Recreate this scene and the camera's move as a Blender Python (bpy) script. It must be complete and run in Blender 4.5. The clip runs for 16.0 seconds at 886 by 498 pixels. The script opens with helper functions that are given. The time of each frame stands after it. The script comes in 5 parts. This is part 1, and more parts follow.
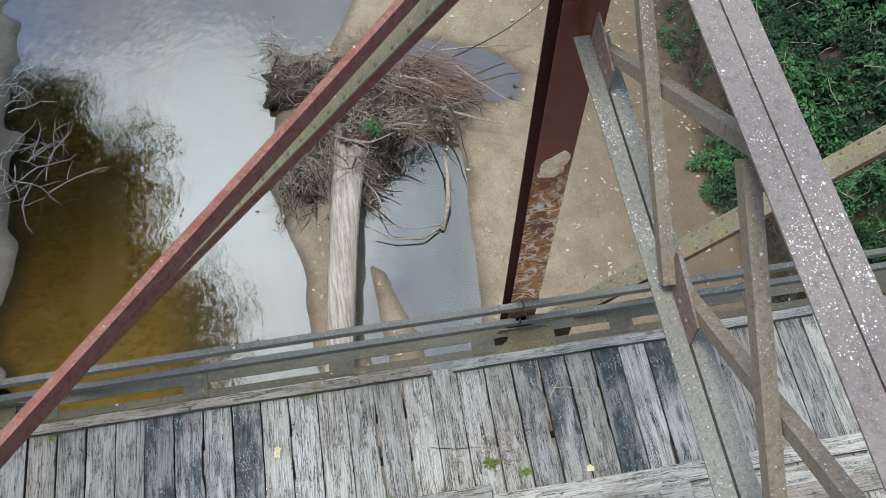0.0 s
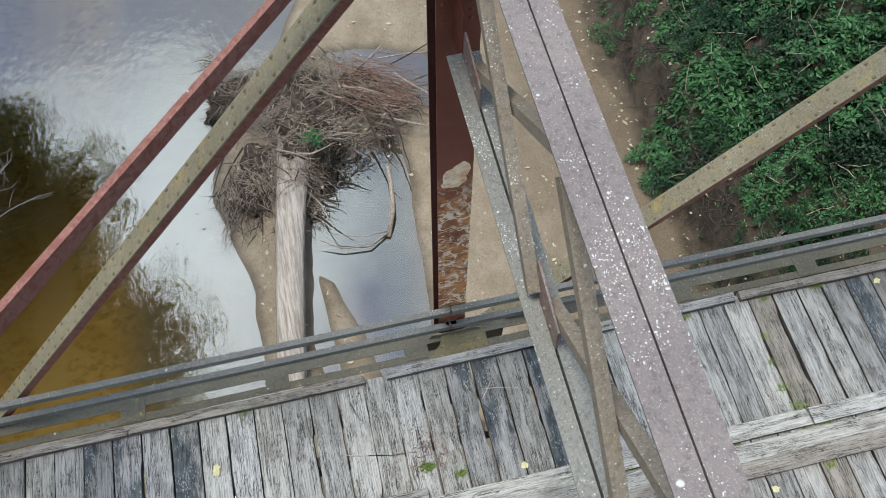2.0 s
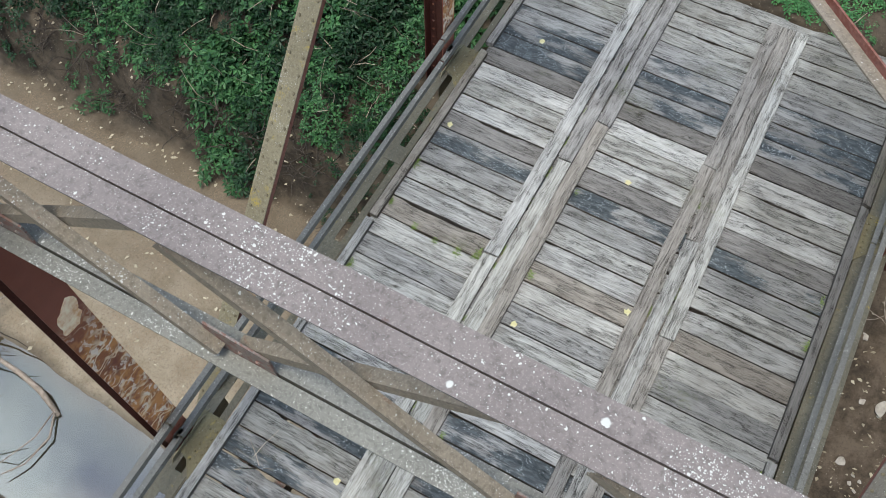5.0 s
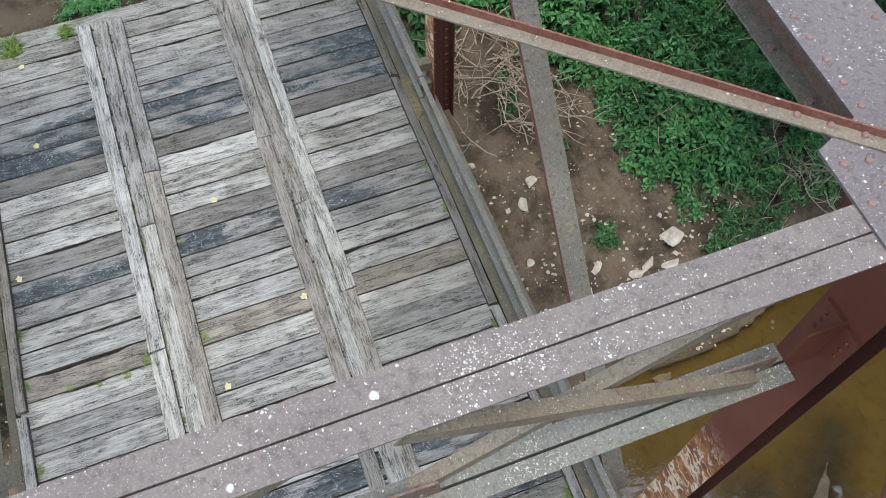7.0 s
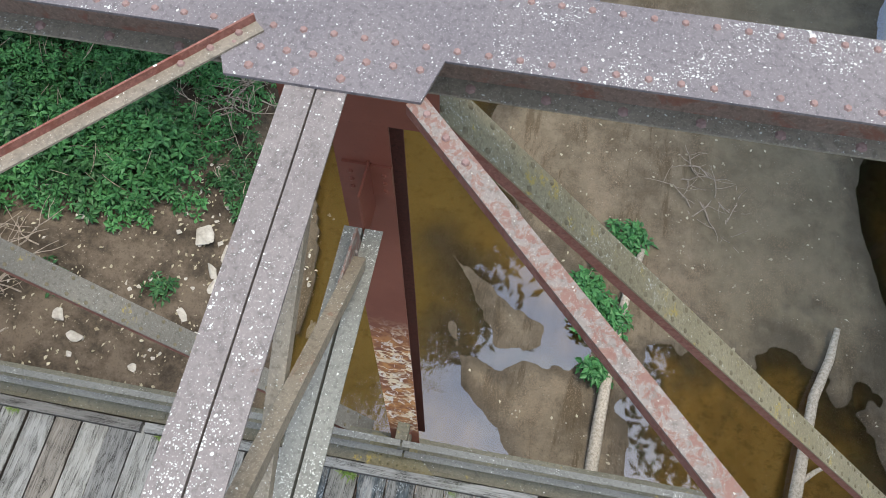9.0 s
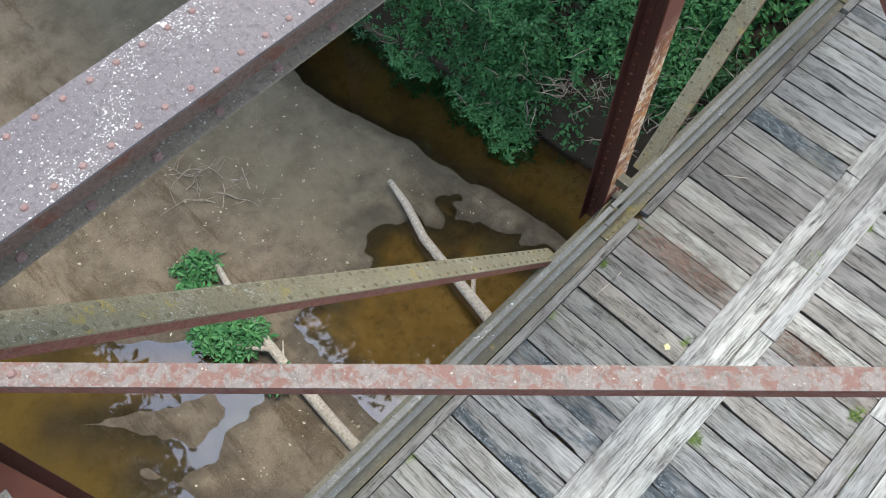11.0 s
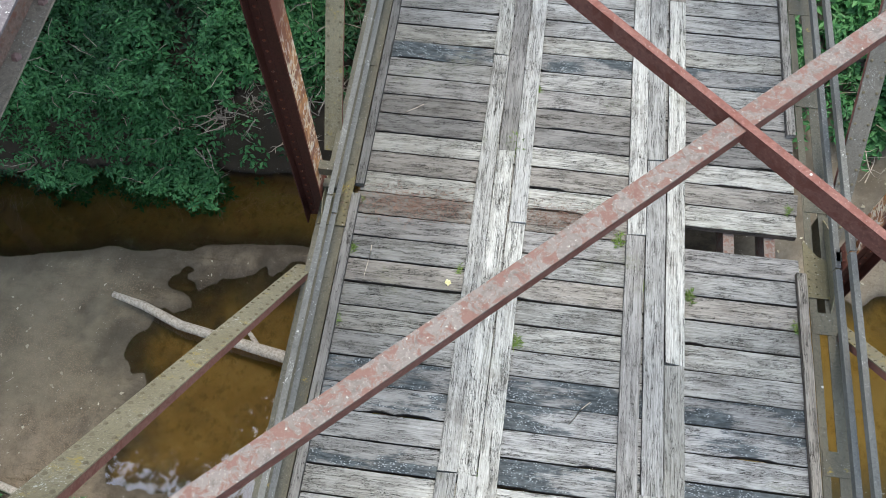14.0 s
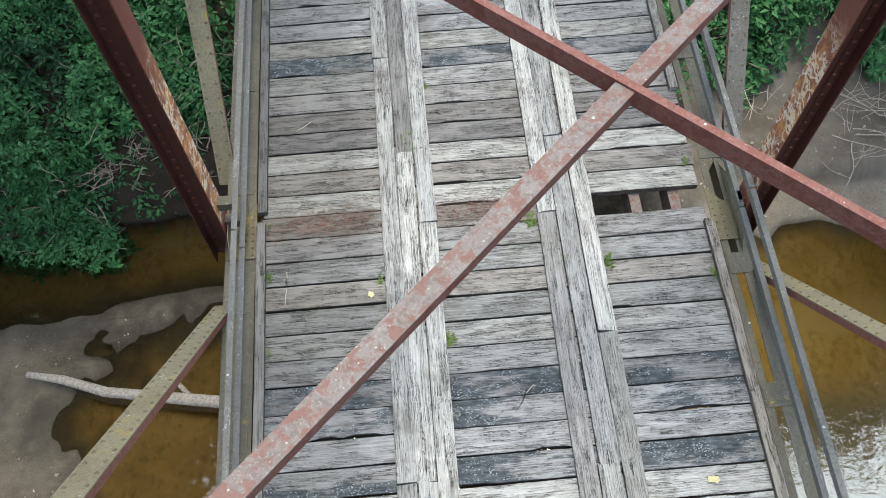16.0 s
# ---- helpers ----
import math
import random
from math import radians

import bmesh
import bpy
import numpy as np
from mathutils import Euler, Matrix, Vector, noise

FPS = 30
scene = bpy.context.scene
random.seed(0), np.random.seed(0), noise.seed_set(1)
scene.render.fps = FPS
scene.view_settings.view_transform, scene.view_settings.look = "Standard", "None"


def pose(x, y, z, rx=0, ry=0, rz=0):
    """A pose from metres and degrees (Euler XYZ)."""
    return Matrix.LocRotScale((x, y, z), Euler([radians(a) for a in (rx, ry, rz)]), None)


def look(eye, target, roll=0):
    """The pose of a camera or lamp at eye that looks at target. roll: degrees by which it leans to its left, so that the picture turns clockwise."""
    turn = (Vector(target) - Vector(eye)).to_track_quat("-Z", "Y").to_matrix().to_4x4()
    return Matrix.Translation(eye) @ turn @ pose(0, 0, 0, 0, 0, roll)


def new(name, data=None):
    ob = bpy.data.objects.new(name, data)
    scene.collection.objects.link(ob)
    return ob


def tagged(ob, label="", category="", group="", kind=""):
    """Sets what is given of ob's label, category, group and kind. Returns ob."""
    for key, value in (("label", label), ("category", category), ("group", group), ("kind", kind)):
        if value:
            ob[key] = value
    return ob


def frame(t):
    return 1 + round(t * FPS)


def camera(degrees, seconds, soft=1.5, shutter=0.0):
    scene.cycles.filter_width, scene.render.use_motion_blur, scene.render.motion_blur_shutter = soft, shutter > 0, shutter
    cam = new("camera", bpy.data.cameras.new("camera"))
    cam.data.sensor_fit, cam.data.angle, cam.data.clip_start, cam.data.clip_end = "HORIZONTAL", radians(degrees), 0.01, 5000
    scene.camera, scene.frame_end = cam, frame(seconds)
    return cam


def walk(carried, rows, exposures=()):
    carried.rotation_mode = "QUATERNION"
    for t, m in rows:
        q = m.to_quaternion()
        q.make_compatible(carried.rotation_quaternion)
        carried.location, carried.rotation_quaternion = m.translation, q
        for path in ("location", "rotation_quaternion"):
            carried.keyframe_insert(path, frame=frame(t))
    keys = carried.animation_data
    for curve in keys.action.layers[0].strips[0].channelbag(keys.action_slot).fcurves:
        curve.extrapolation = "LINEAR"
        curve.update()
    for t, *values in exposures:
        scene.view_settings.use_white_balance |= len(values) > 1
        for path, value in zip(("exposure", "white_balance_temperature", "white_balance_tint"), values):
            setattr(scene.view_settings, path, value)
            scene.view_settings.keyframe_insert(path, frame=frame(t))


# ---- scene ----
cam = camera(54.89, 16.0, soft=0.7)

PATH = [
    (0, (0.536, -1.376, 8.331), 80.44, -61.85, 0.30),
    (0.5, (0.547, -1.237, 8.375), 80.50, -61.84, 0.24),
    (1, (0.587, -0.974, 8.431), 80.55, -61.90, 0.13),
    (1.5, (0.611, -0.904, 8.489), 80.68, -61.90, -0.06),
    (2, (0.625, -0.879, 8.518), 76.91, -61.90, -0.00),
    (2.5, (0.636, -0.867, 8.556), 70.19, -61.98, 0.09),
    (3, (0.626, -0.867, 8.545), 62.72, -62.04, -0.01),
    (3.2, (0.628, -0.869, 8.539), 59.63, -62.00, -0.00),
    (5.3, (0.631, -0.852, 8.494), 22.88, -61.57, 0.02),
    (5.5, (0.623, -0.845, 8.504), 18.92, -61.59, 0.04),
    (6, (0.609, -0.825, 8.536), 7.17, -61.61, 0.13),
    (6.5, (0.603, -0.814, 8.511), -6.35, -61.59, 0.13),
    (7, (0.600, -0.806, 8.457), -20.45, -61.59, 0.12),
    (7.5, (0.597, -0.801, 8.420), -34.46, -61.63, 0.01),
    (8, (0.601, -0.799, 8.386), -48.58, -61.71, -0.12),
    (8.5, (0.609, -0.799, 8.372), -63.59, -61.77, -0.17),
    (9, (0.621, -0.798, 8.388), -79.03, -61.86, -0.27),
    (9.5, (0.635, -0.809, 8.416), -95.11, -61.98, -0.22),
    (10, (0.650, -0.836, 8.422), -111.37, -62.06, -0.17),
    (10.2, (0.655, -0.849, 8.425), -117.77, -62.09, -0.13),
    (12.3, (0.763, -0.842, 8.389), -146.18, -61.85, -0.67),
    (12.5, (0.770, -0.840, 8.381), -146.66, -61.83, -0.82),
    (13, (0.771, -0.841, 8.372), -147.71, -61.86, -1.16),
    (13.5, (0.747, -0.856, 8.368), -156.92, -61.94, -1.41),
    (14, (0.717, -0.875, 8.355), -171.05, -62.05, -1.54),
    (14.5, (0.701, -0.901, 8.336), -180.07, -62.17, -1.60),
    (15, (0.704, -0.909, 8.322), -181.70, -62.08, -1.87),
    (15.5, (0.708, -0.926, 8.301), -182.33, -62.06, -2.00),
    (16, (0.710, -0.943, 8.281), -182.92, -62.05, -2.11),
]
walk(cam, [(t, Matrix.Translation(eye) @ pose(0, 0, 0, 90 + pitch, 0, yaw) @ pose(0, 0, 0, 0, 0, roll)) for t, eye, yaw, pitch, roll in PATH], exposures=[(0, 0.86), (3, 0.82), (5.5, 0.82), (8, 0.99), (10.2, 1.28), (12.3, 1.2), (16, 1.15)])

# ---- world and sun ----
world = bpy.data.worlds.new("sky")
scene.world = world
world.use_nodes = True
wn, wl = world.node_tree.nodes, world.node_tree.links
wn.clear()
w_out = wn.new("ShaderNodeOutputWorld")
w_bg = wn.new("ShaderNodeBackground")
w_sky = wn.new("ShaderNodeTexSky")
w_sky.sky_type = "NISHITA"
w_sky.sun_disc = False
w_sky.sun_elevation = radians(75.1)
w_sky.sun_rotation = radians(193.5)
w_sky.air_density, w_sky.dust_density = 1.0, 1.2
w_co = wn.new("ShaderNodeTexCoord")
w_map = wn.new("ShaderNodeMapping")
w_map.inputs["Scale"].default_value = (1.6, 1.6, 2.2)
w_map.inputs["Location"].default_value = (0.03, 0.7, 0.05)
w_noise = wn.new("ShaderNodeTexNoise")
w_noise.inputs["Scale"].default_value = 2.3
w_noise.inputs["Detail"].default_value = 7.0
w_noise.inputs["Roughness"].default_value = 0.55
w_ramp = wn.new("ShaderNodeValToRGB")
w_ramp.color_ramp.elements[0].position, w_ramp.color_ramp.elements[1].position = 0.51, 0.7
w_ramp.color_ramp.elements[0].color = (0.16, 0.16, 0.16, 1)
SUN_DIR = Vector((-0.06, -0.25, 0.966)).normalized()
GLOW_DIR = Vector((-0.5, -0.22, 0.84)).normalized()   # the brightest cloud
w_dot = wn.new("ShaderNodeVectorMath")
w_dot.operation = "DOT_PRODUCT"
w_dot.inputs[1].default_value = GLOW_DIR
wl.new(w_co.outputs["Generated"], w_dot.inputs[0])
w_glow = wn.new("ShaderNodeMapRange")
w_glow.inputs["From Min"].default_value, w_glow.inputs["From Max"].default_value = 0.955, 1.0
w_glow.inputs["To Min"].default_value, w_glow.inputs["To Max"].default_value = 6.2, 12.0
wl.new(w_dot.outputs["Value"], w_glow.inputs["Value"])
w_cloud = wn.new("ShaderNodeVectorMath")
w_cloud.operation = "SCALE"
w_cloud.inputs[0].default_value = (0.85, 0.97, 1.03)
wl.new(w_glow.outputs["Result"], w_cloud.inputs["Scale"])
w_mix = wn.new("ShaderNodeMix")
w_mix.data_type = "RGBA"
wl.new(w_co.outputs["Generated"], w_map.inputs["Vector"])
wl.new(w_map.outputs["Vector"], w_noise.inputs["Vector"])
wl.new(w_noise.outputs["Fac"], w_ramp.inputs["Fac"])
w_edge = wn.new("ShaderNodeMath")
w_edge.operation = "MULTIPLY_ADD"
w_edge.inputs[1].default_value = 0.09
wl.new(w_noise.outputs["Fac"], w_edge.inputs[0])
wl.new(w_dot.outputs["Value"], w_edge.inputs[2])
w_bank = wn.new("ShaderNodeMapRange")
w_bank.interpolation_type = "SMOOTHSTEP"
w_bank.inputs["From Min"].default_value, w_bank.inputs["From Max"].default_value = 1.006, 1.032
wl.new(w_edge.outputs[0], w_bank.inputs["Value"])
w_max = wn.new("ShaderNodeMath")
w_max.operation = "MAXIMUM"
wl.new(w_ramp.outputs["Color"], w_max.inputs[0])
wl.new(w_bank.outputs["Result"], w_max.inputs[1])
wl.new(w_max.outputs[0], w_mix.inputs[0])
wl.new(w_sky.outputs["Color"], w_mix.inputs[6])
wl.new(w_cloud.outputs[0], w_mix.inputs[7])
wl.new(w_mix.outputs[2], w_bg.inputs["Color"])
w_bg.inputs["Strength"].default_value = 0.15
wl.new(w_bg.outputs[0], w_out.inputs["Surface"])

sun = new("sun", bpy.data.lights.new("sun", "SUN"))
sun.data.energy, sun.data.angle, sun.data.color = 1.35, radians(22), (1.0, 0.945, 0.81)
sun.matrix_world = look(SUN_DIR * 40, (0, 0, 0))


# ---- materials ----
class Mat:
    """A small builder of node materials."""

    def __init__(self, name, rough=0.8, metal=0.0, spec=0.5):
        self.m = bpy.data.materials.new(name)
        self.m.use_nodes = True
        self.n, self.l = self.m.node_tree.nodes, self.m.node_tree.links
        self.b = self.n["Principled BSDF"]
        self.b.inputs["Roughness"].default_value = rough
        self.b.inputs["Metallic"].default_value = metal
        self.b.inputs["Specular IOR Level"].default_value = spec

    def put(self, sock, v):
        if isinstance(v, (int, float)):
            sock.default_value = v
        elif isinstance(v, tuple):
            sock.default_value = v if len(v) == len(sock.default_value) else (*v, 1.0)
        else:
            self.l.new(v, sock)

    def coords(self, scale=(1, 1, 1), space="Object", shift=None):
        co = self.n.new("ShaderNodeTexCoord")
        mp = self.n.new("ShaderNodeMapping")
        self.put(mp.inputs["Scale"], scale)
        self.l.new(co.outputs[space], mp.inputs["Vector"])
        if shift is not None:
            self.l.new(shift, mp.inputs["Location"])
        return mp.outputs["Vector"]

    def world(self, scale=(1, 1, 1)):
        geo = self.n.new("ShaderNodeNewGeometry")
        mp = self.n.new("ShaderNodeMapping")
        self.put(mp.inputs["Scale"], scale)
        self.l.new(geo.outputs["Position"], mp.inputs["Vector"])
        return mp.outputs["Vector"]

    def noise(self, vec, scale=5.0, detail=4.0, rough=0.55, dist=0.0):
        t = self.n.new("ShaderNodeTexNoise")
        self.put(t.inputs["Vector"], vec)
        for k, v in (("Scale", scale), ("Detail", detail), ("Roughness", rough), ("Distortion", dist)):
            t.inputs[k].default_value = v
        return t.outputs["Fac"]

    def voronoi(self, vec, scale=5.0, feature="F1"):
        t = self.n.new("ShaderNodeTexVoronoi")
        t.feature = feature
        self.put(t.inputs["Vector"], vec)
        t.inputs["Scale"].default_value = scale
        return t.outputs["Distance"]

    def ramp(self, fac, lo, hi, a=0.0, b=1.0):
        t = self.n.new("ShaderNodeMapRange")
        t.interpolation_type = "SMOOTHSTEP"
        self.put(t.inputs["Value"], fac)
        for k, v in (("From Min", lo), ("From Max", hi), ("To Min", a), ("To Max", b)):
            t.inputs[k].default_value = v
        return t.outputs["Result"]

    def math(self, op, a, b=0.0):
        t = self.n.new("ShaderNodeMath")
        t.operation = op
        self.put(t.inputs[0], a)
        self.put(t.inputs[1], b)
        return t.outputs[0]

    def mix(self, fac, a, b):
        t = self.n.new("ShaderNodeMix")
        t.data_type = "RGBA"
        self.put(t.inputs[0], fac)
        self.put(t.inputs[6], a)
        self.put(t.inputs[7], b)
        return t.outputs[2]

    def random(self):
        return self.n.new("ShaderNodeObjectInfo").outputs["Random"]

    def island(self):
        return self.n.new("ShaderNodeNewGeometry").outputs["Random Per Island"]

    def normal_z(self):
        geo = self.n.new("ShaderNodeNewGeometry")
        sep = self.n.new("ShaderNodeSeparateXYZ")
        self.l.new(geo.outputs["Normal"], sep.inputs[0])
        return sep.outputs["Z"]

    def bump(self, height, strength=0.3, distance=0.01):
        t = self.n.new("ShaderNodeBump")
        t.inputs["Strength"].default_value = strength
        t.inputs["Distance"].default_value = distance
        self.put(t.inputs["Height"], height)
        self.l.new(t.outputs["Normal"], self.b.inputs["Normal"])

    def color(self, c):
        self.put(self.b.inputs["Base Color"], c)

    def rough(self, v):
        self.put(self.b.inputs["Roughness"], v)


def steel(name, base, alt, lichen=(0.62, 0.62, 0.58), amount=0.5, rust=(0.13, 0.05, 0.028), yellow=0.0, rust_low=0.6, rust_scale=6):
    k = Mat(name, rough=0.62, spec=0.35)
    v = k.world()
    big = k.noise(v, 1.7, 5, 0.6)
    fine = k.noise(v, 38, 4, 0.6)
    c = k.mix(k.ramp(big, 0.3, 0.7), base, alt)
    c = k.mix(k.ramp(fine, 0.45, 0.7, 0, 0.55), c, tuple(x * 0.5 for x in base))
    c = k.mix(k.ramp(k.noise(v, 85, 3, 0.7), 0.5, 0.68, 0, 0.4), c, tuple(x * 1.6 for x in alt))
    c = k.mix(k.ramp(k.noise(v, rust_scale, 6, 0.7, 0.6), rust_low, rust_low + 0.12, 0, 0.75), c, rust)
    up = k.ramp(k.normal_z(), 0.35, 0.75)
    wv = k.n.new("ShaderNodeVectorMath")
    wv.operation = "ADD"
    k.l.new(v, wv.inputs[0])
    warp = k.n.new("ShaderNodeTexNoise")
    warp.inputs["Scale"].default_value = 40.0
    k.l.new(v, warp.inputs["Vector"])
    half = k.n.new("ShaderNodeVectorMath")
    half.operation = "SCALE"
    half.inputs["Scale"].default_value = 0.02
    k.l.new(warp.outputs["Color"], half.inputs[0])
    k.l.new(half.outputs[0], wv.inputs[1])
    gate = k.ramp(k.noise(v, 1.9, 5, 0.7), 0.66 - 0.2 * amount, 0.78 - 0.2 * amount, 0.12, 2.0)
    mask = 0.0
    for size, part_of, reach in ((115, 0.4, 0.42), (56, 0.17, 0.38), (17, 0.05, 0.26)):
        cell = k.n.new("ShaderNodeTexVoronoi")
        cell.inputs["Scale"].default_value = size
        k.l.new(wv.outputs[0], cell.inputs["Vector"])
        draw = k.n.new("ShaderNodeSeparateColor")
        k.l.new(cell.outputs["Color"], draw.inputs[0])
        lucky = k.math("LESS_THAN", draw.outputs[0], k.math("MULTIPLY", gate, part_of * amount * 1.5))
        radius = k.math("MULTIPLY", k.math("ADD", draw.outputs[1], 0.35), reach * 0.75)
        dot = k.ramp(k.math("SUBTRACT", cell.outputs["Distance"], radius), 0.05, -0.05)
        mask = k.math("MAXIMUM", mask, k.math("MULTIPLY", dot, lucky))
    speck = k.ramp(k.noise(v, 170, 2, 0.6), 0.7 - 0.05 * amount, 0.74 - 0.05 * amount)
    mask = k.math("MAXIMUM", mask, k.math("MULTIPLY", speck, 0.7))
    mask = k.math("MULTIPLY", mask, up)
    c = k.mix(k.math("MULTIPLY", mask, 0.9), c, lichen)
    if yellow:
        ym = k.ramp(k.noise(v, 5.5, 5, 0.65), 0.66 - yellow * 0.2, 0.76 - yellow * 0.15)
        ym = k.math("MULTIPLY", k.math("MULTIPLY", ym, k.ramp(k.noise(v, 60, 2), 0.4, 0.55)), up)
        c = k.mix(ym, c, (0.42, 0.31, 0.06))
    k.color(c)
    k.rough(k.ramp(big, 0.2, 0.8, 0.5, 0.75))
    k.bump(k.math("ADD", fine, k.math("MULTIPLY", mask, 0.6)), 0.35, 0.004)
    return k.m


M_CHORD = steel("weathered_violet_steel", (0.152, 0.133, 0.14), (0.195, 0.171, 0.174), amount=0.8, rust_low=0.66)
M_STRUT = steel("weathered_brown_steel", (0.185, 0.158, 0.15), (0.235, 0.202, 0.19), amount=0.8, rust=(0.16, 0.085, 0.065), rust_low=0.64)
M_LOWANGLE = steel("grey_green_lichen_steel", (0.18, 0.178, 0.158), (0.24, 0.238, 0.212), amount=0.8, rust_low=0.72)
M_LOW = steel("weathered_olive_brown_steel", (0.2, 0.17, 0.13), (0.26, 0.22, 0.175), amount=0.6, rust_low=0.68)
M_LATERAL = steel("rusty_red_brown_steel", (0.19, 0.155, 0.135), (0.25, 0.215, 0.19), lichen=(0.45, 0.42, 0.36), amount=0.25, rust=(0.2, 0.085, 0.06), rust_low=0.46, rust_scale=24)
M_RUSTRED = steel("dark_red_rusted_steel", (0.22, 0.085, 0.064), (0.25, 0.115, 0.09), amount=0.1, rust=(0.18, 0.056, 0.038), rust_low=0.48, rust_scale=14)
M_DIAG = steel("lichen_crusted_olive_steel", (0.225, 0.193, 0.123), (0.295, 0.258, 0.17), amount=0.65, yellow=0.5, rust_low=0.68)
M_DIAG_GREY = steel("lichen_spotted_grey_brown_steel", (0.17, 0.155, 0.13), (0.23, 0.21, 0.175), amount=0.6, yellow=0.15, rust_low=0.68)
M_WEB = steel("dark_brown_steel", (0.21, 0.145, 0.11), (0.27, 0.18, 0.14), amount=0.1, rust=(0.24, 0.09, 0.055), rust_low=0.5)
M_LACE = steel("weathered_tan_brown_steel", (0.215, 0.18, 0.135), (0.275, 0.235, 0.18), amount=0.6, rust=(0.22, 0.11, 0.07), rust_low=0.6)
M_BOTTOM = steel("mossy_dark_olive_steel", (0.12, 0.11, 0.08), (0.18, 0.165, 0.12), amount=0.35, yellow=0.2, rust_low=0.66)
M_GUSSET = steel("mossy_yellow_olive_steel", (0.15, 0.13, 0.075), (0.21, 0.185, 0.105), amount=0.3, yellow=0.45, rust_low=0.66)
M_RAIL = steel("grey_green_rail_steel", (0.15, 0.148, 0.135), (0.21, 0.207, 0.188), amount=0.6, rust_low=0.7)


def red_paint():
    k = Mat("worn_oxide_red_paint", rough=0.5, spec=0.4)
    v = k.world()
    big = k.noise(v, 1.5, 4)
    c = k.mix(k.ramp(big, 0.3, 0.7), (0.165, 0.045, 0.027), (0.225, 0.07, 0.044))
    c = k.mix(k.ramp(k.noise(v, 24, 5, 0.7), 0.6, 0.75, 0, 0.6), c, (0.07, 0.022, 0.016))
    # scratched, bare and rusted patch near the deck
    sep = k.n.new("ShaderNodeSeparateXYZ")
    k.l.new(v, sep.inputs[0])
    zone = k.math("MULTIPLY", k.ramp(sep.outputs["Z"], 3.1, 2.4), k.ramp(sep.outputs["Z"], 0.32, 0.5))
    geo = k.n.new("ShaderNodeNewGeometry")
    face = k.n.new("ShaderNodeSeparateXYZ")
    k.l.new(geo.outputs["Normal"], face.inputs[0])
    zone = k.math("MULTIPLY", zone, k.ramp(k.math("ABSOLUTE", face.outputs["X"]), 0.7, 0.9))
    patch = k.ramp(k.noise(k.world((1.0, 1.6, 1.1)), 2.4, 4, 0.55, 0.6), 0.3, 0.5)
    patch = k.math("MULTIPLY", patch, zone)
    c = k.mix(k.math("MULTIPLY", patch, 0.95), c, k.mix(k.ramp(k.noise(v, 9, 4), 0.4, 0.6), (0.3, 0.105, 0.04), (0.6, 0.27, 0.09)))
    wob = k.n.new("ShaderNodeTexNoise")
    wob.inputs["Scale"].default_value = 7.0
    k.l.new(v, wob.inputs["Vector"])
    push = k.n.new("ShaderNodeVectorMath")
    push.operation = "SCALE"
    push.inputs["Scale"].default_value = 0.28
    k.l.new(wob.outputs["Color"], push.inputs[0])
    at = k.n.new("ShaderNodeVectorMath")
    at.operation = "ADD"
    k.l.new(v, at.inputs[0])
    k.l.new(push.outputs[0], at.inputs[1])
    flat = k.n.new("ShaderNodeVectorMath")
    flat.operation = "MULTIPLY"
    flat.inputs[1].default_value = (1.0, 0.75, 1.7)
    k.l.new(at.outputs[0], flat.inputs[0])
    edge = k.ramp(k.voronoi(flat.outputs[0], 4.8, "DISTANCE_TO_EDGE"), 0.1, 0.03)
    line = k.math("MULTIPLY", edge, k.math("MULTIPLY", zone, k.ramp(k.noise(v, 3.2, 3), 0.4, 0.55)))
    c = k.mix(k.math("MULTIPLY", line, 0.92), c, (0.86, 0.7, 0.5))
    chalk = k.math("MULTIPLY", k.ramp(k.noise(k.world((2, 5.0, 3.2)), 2.8, 4, 0.6, 1.0), 0.55, 0.61), zone)
    c = k.mix(k.math("MULTIPLY", chalk, 0.85), c, (0.84, 0.76, 0.68))
    k.color(c)
    k.bump(k.noise(v, 45, 4), 0.2, 0.003)
    return k.m


M_RED = red_paint()
# the post's red again, darkened for the shade on its web and outer flange
M_REDSHADE = steel("shaded_oxide_red_steel", (0.07, 0.024, 0.018), (0.1, 0.034, 0.025), amount=0.0, rust=(0.12, 0.04, 0.025), rust_low=0.6)


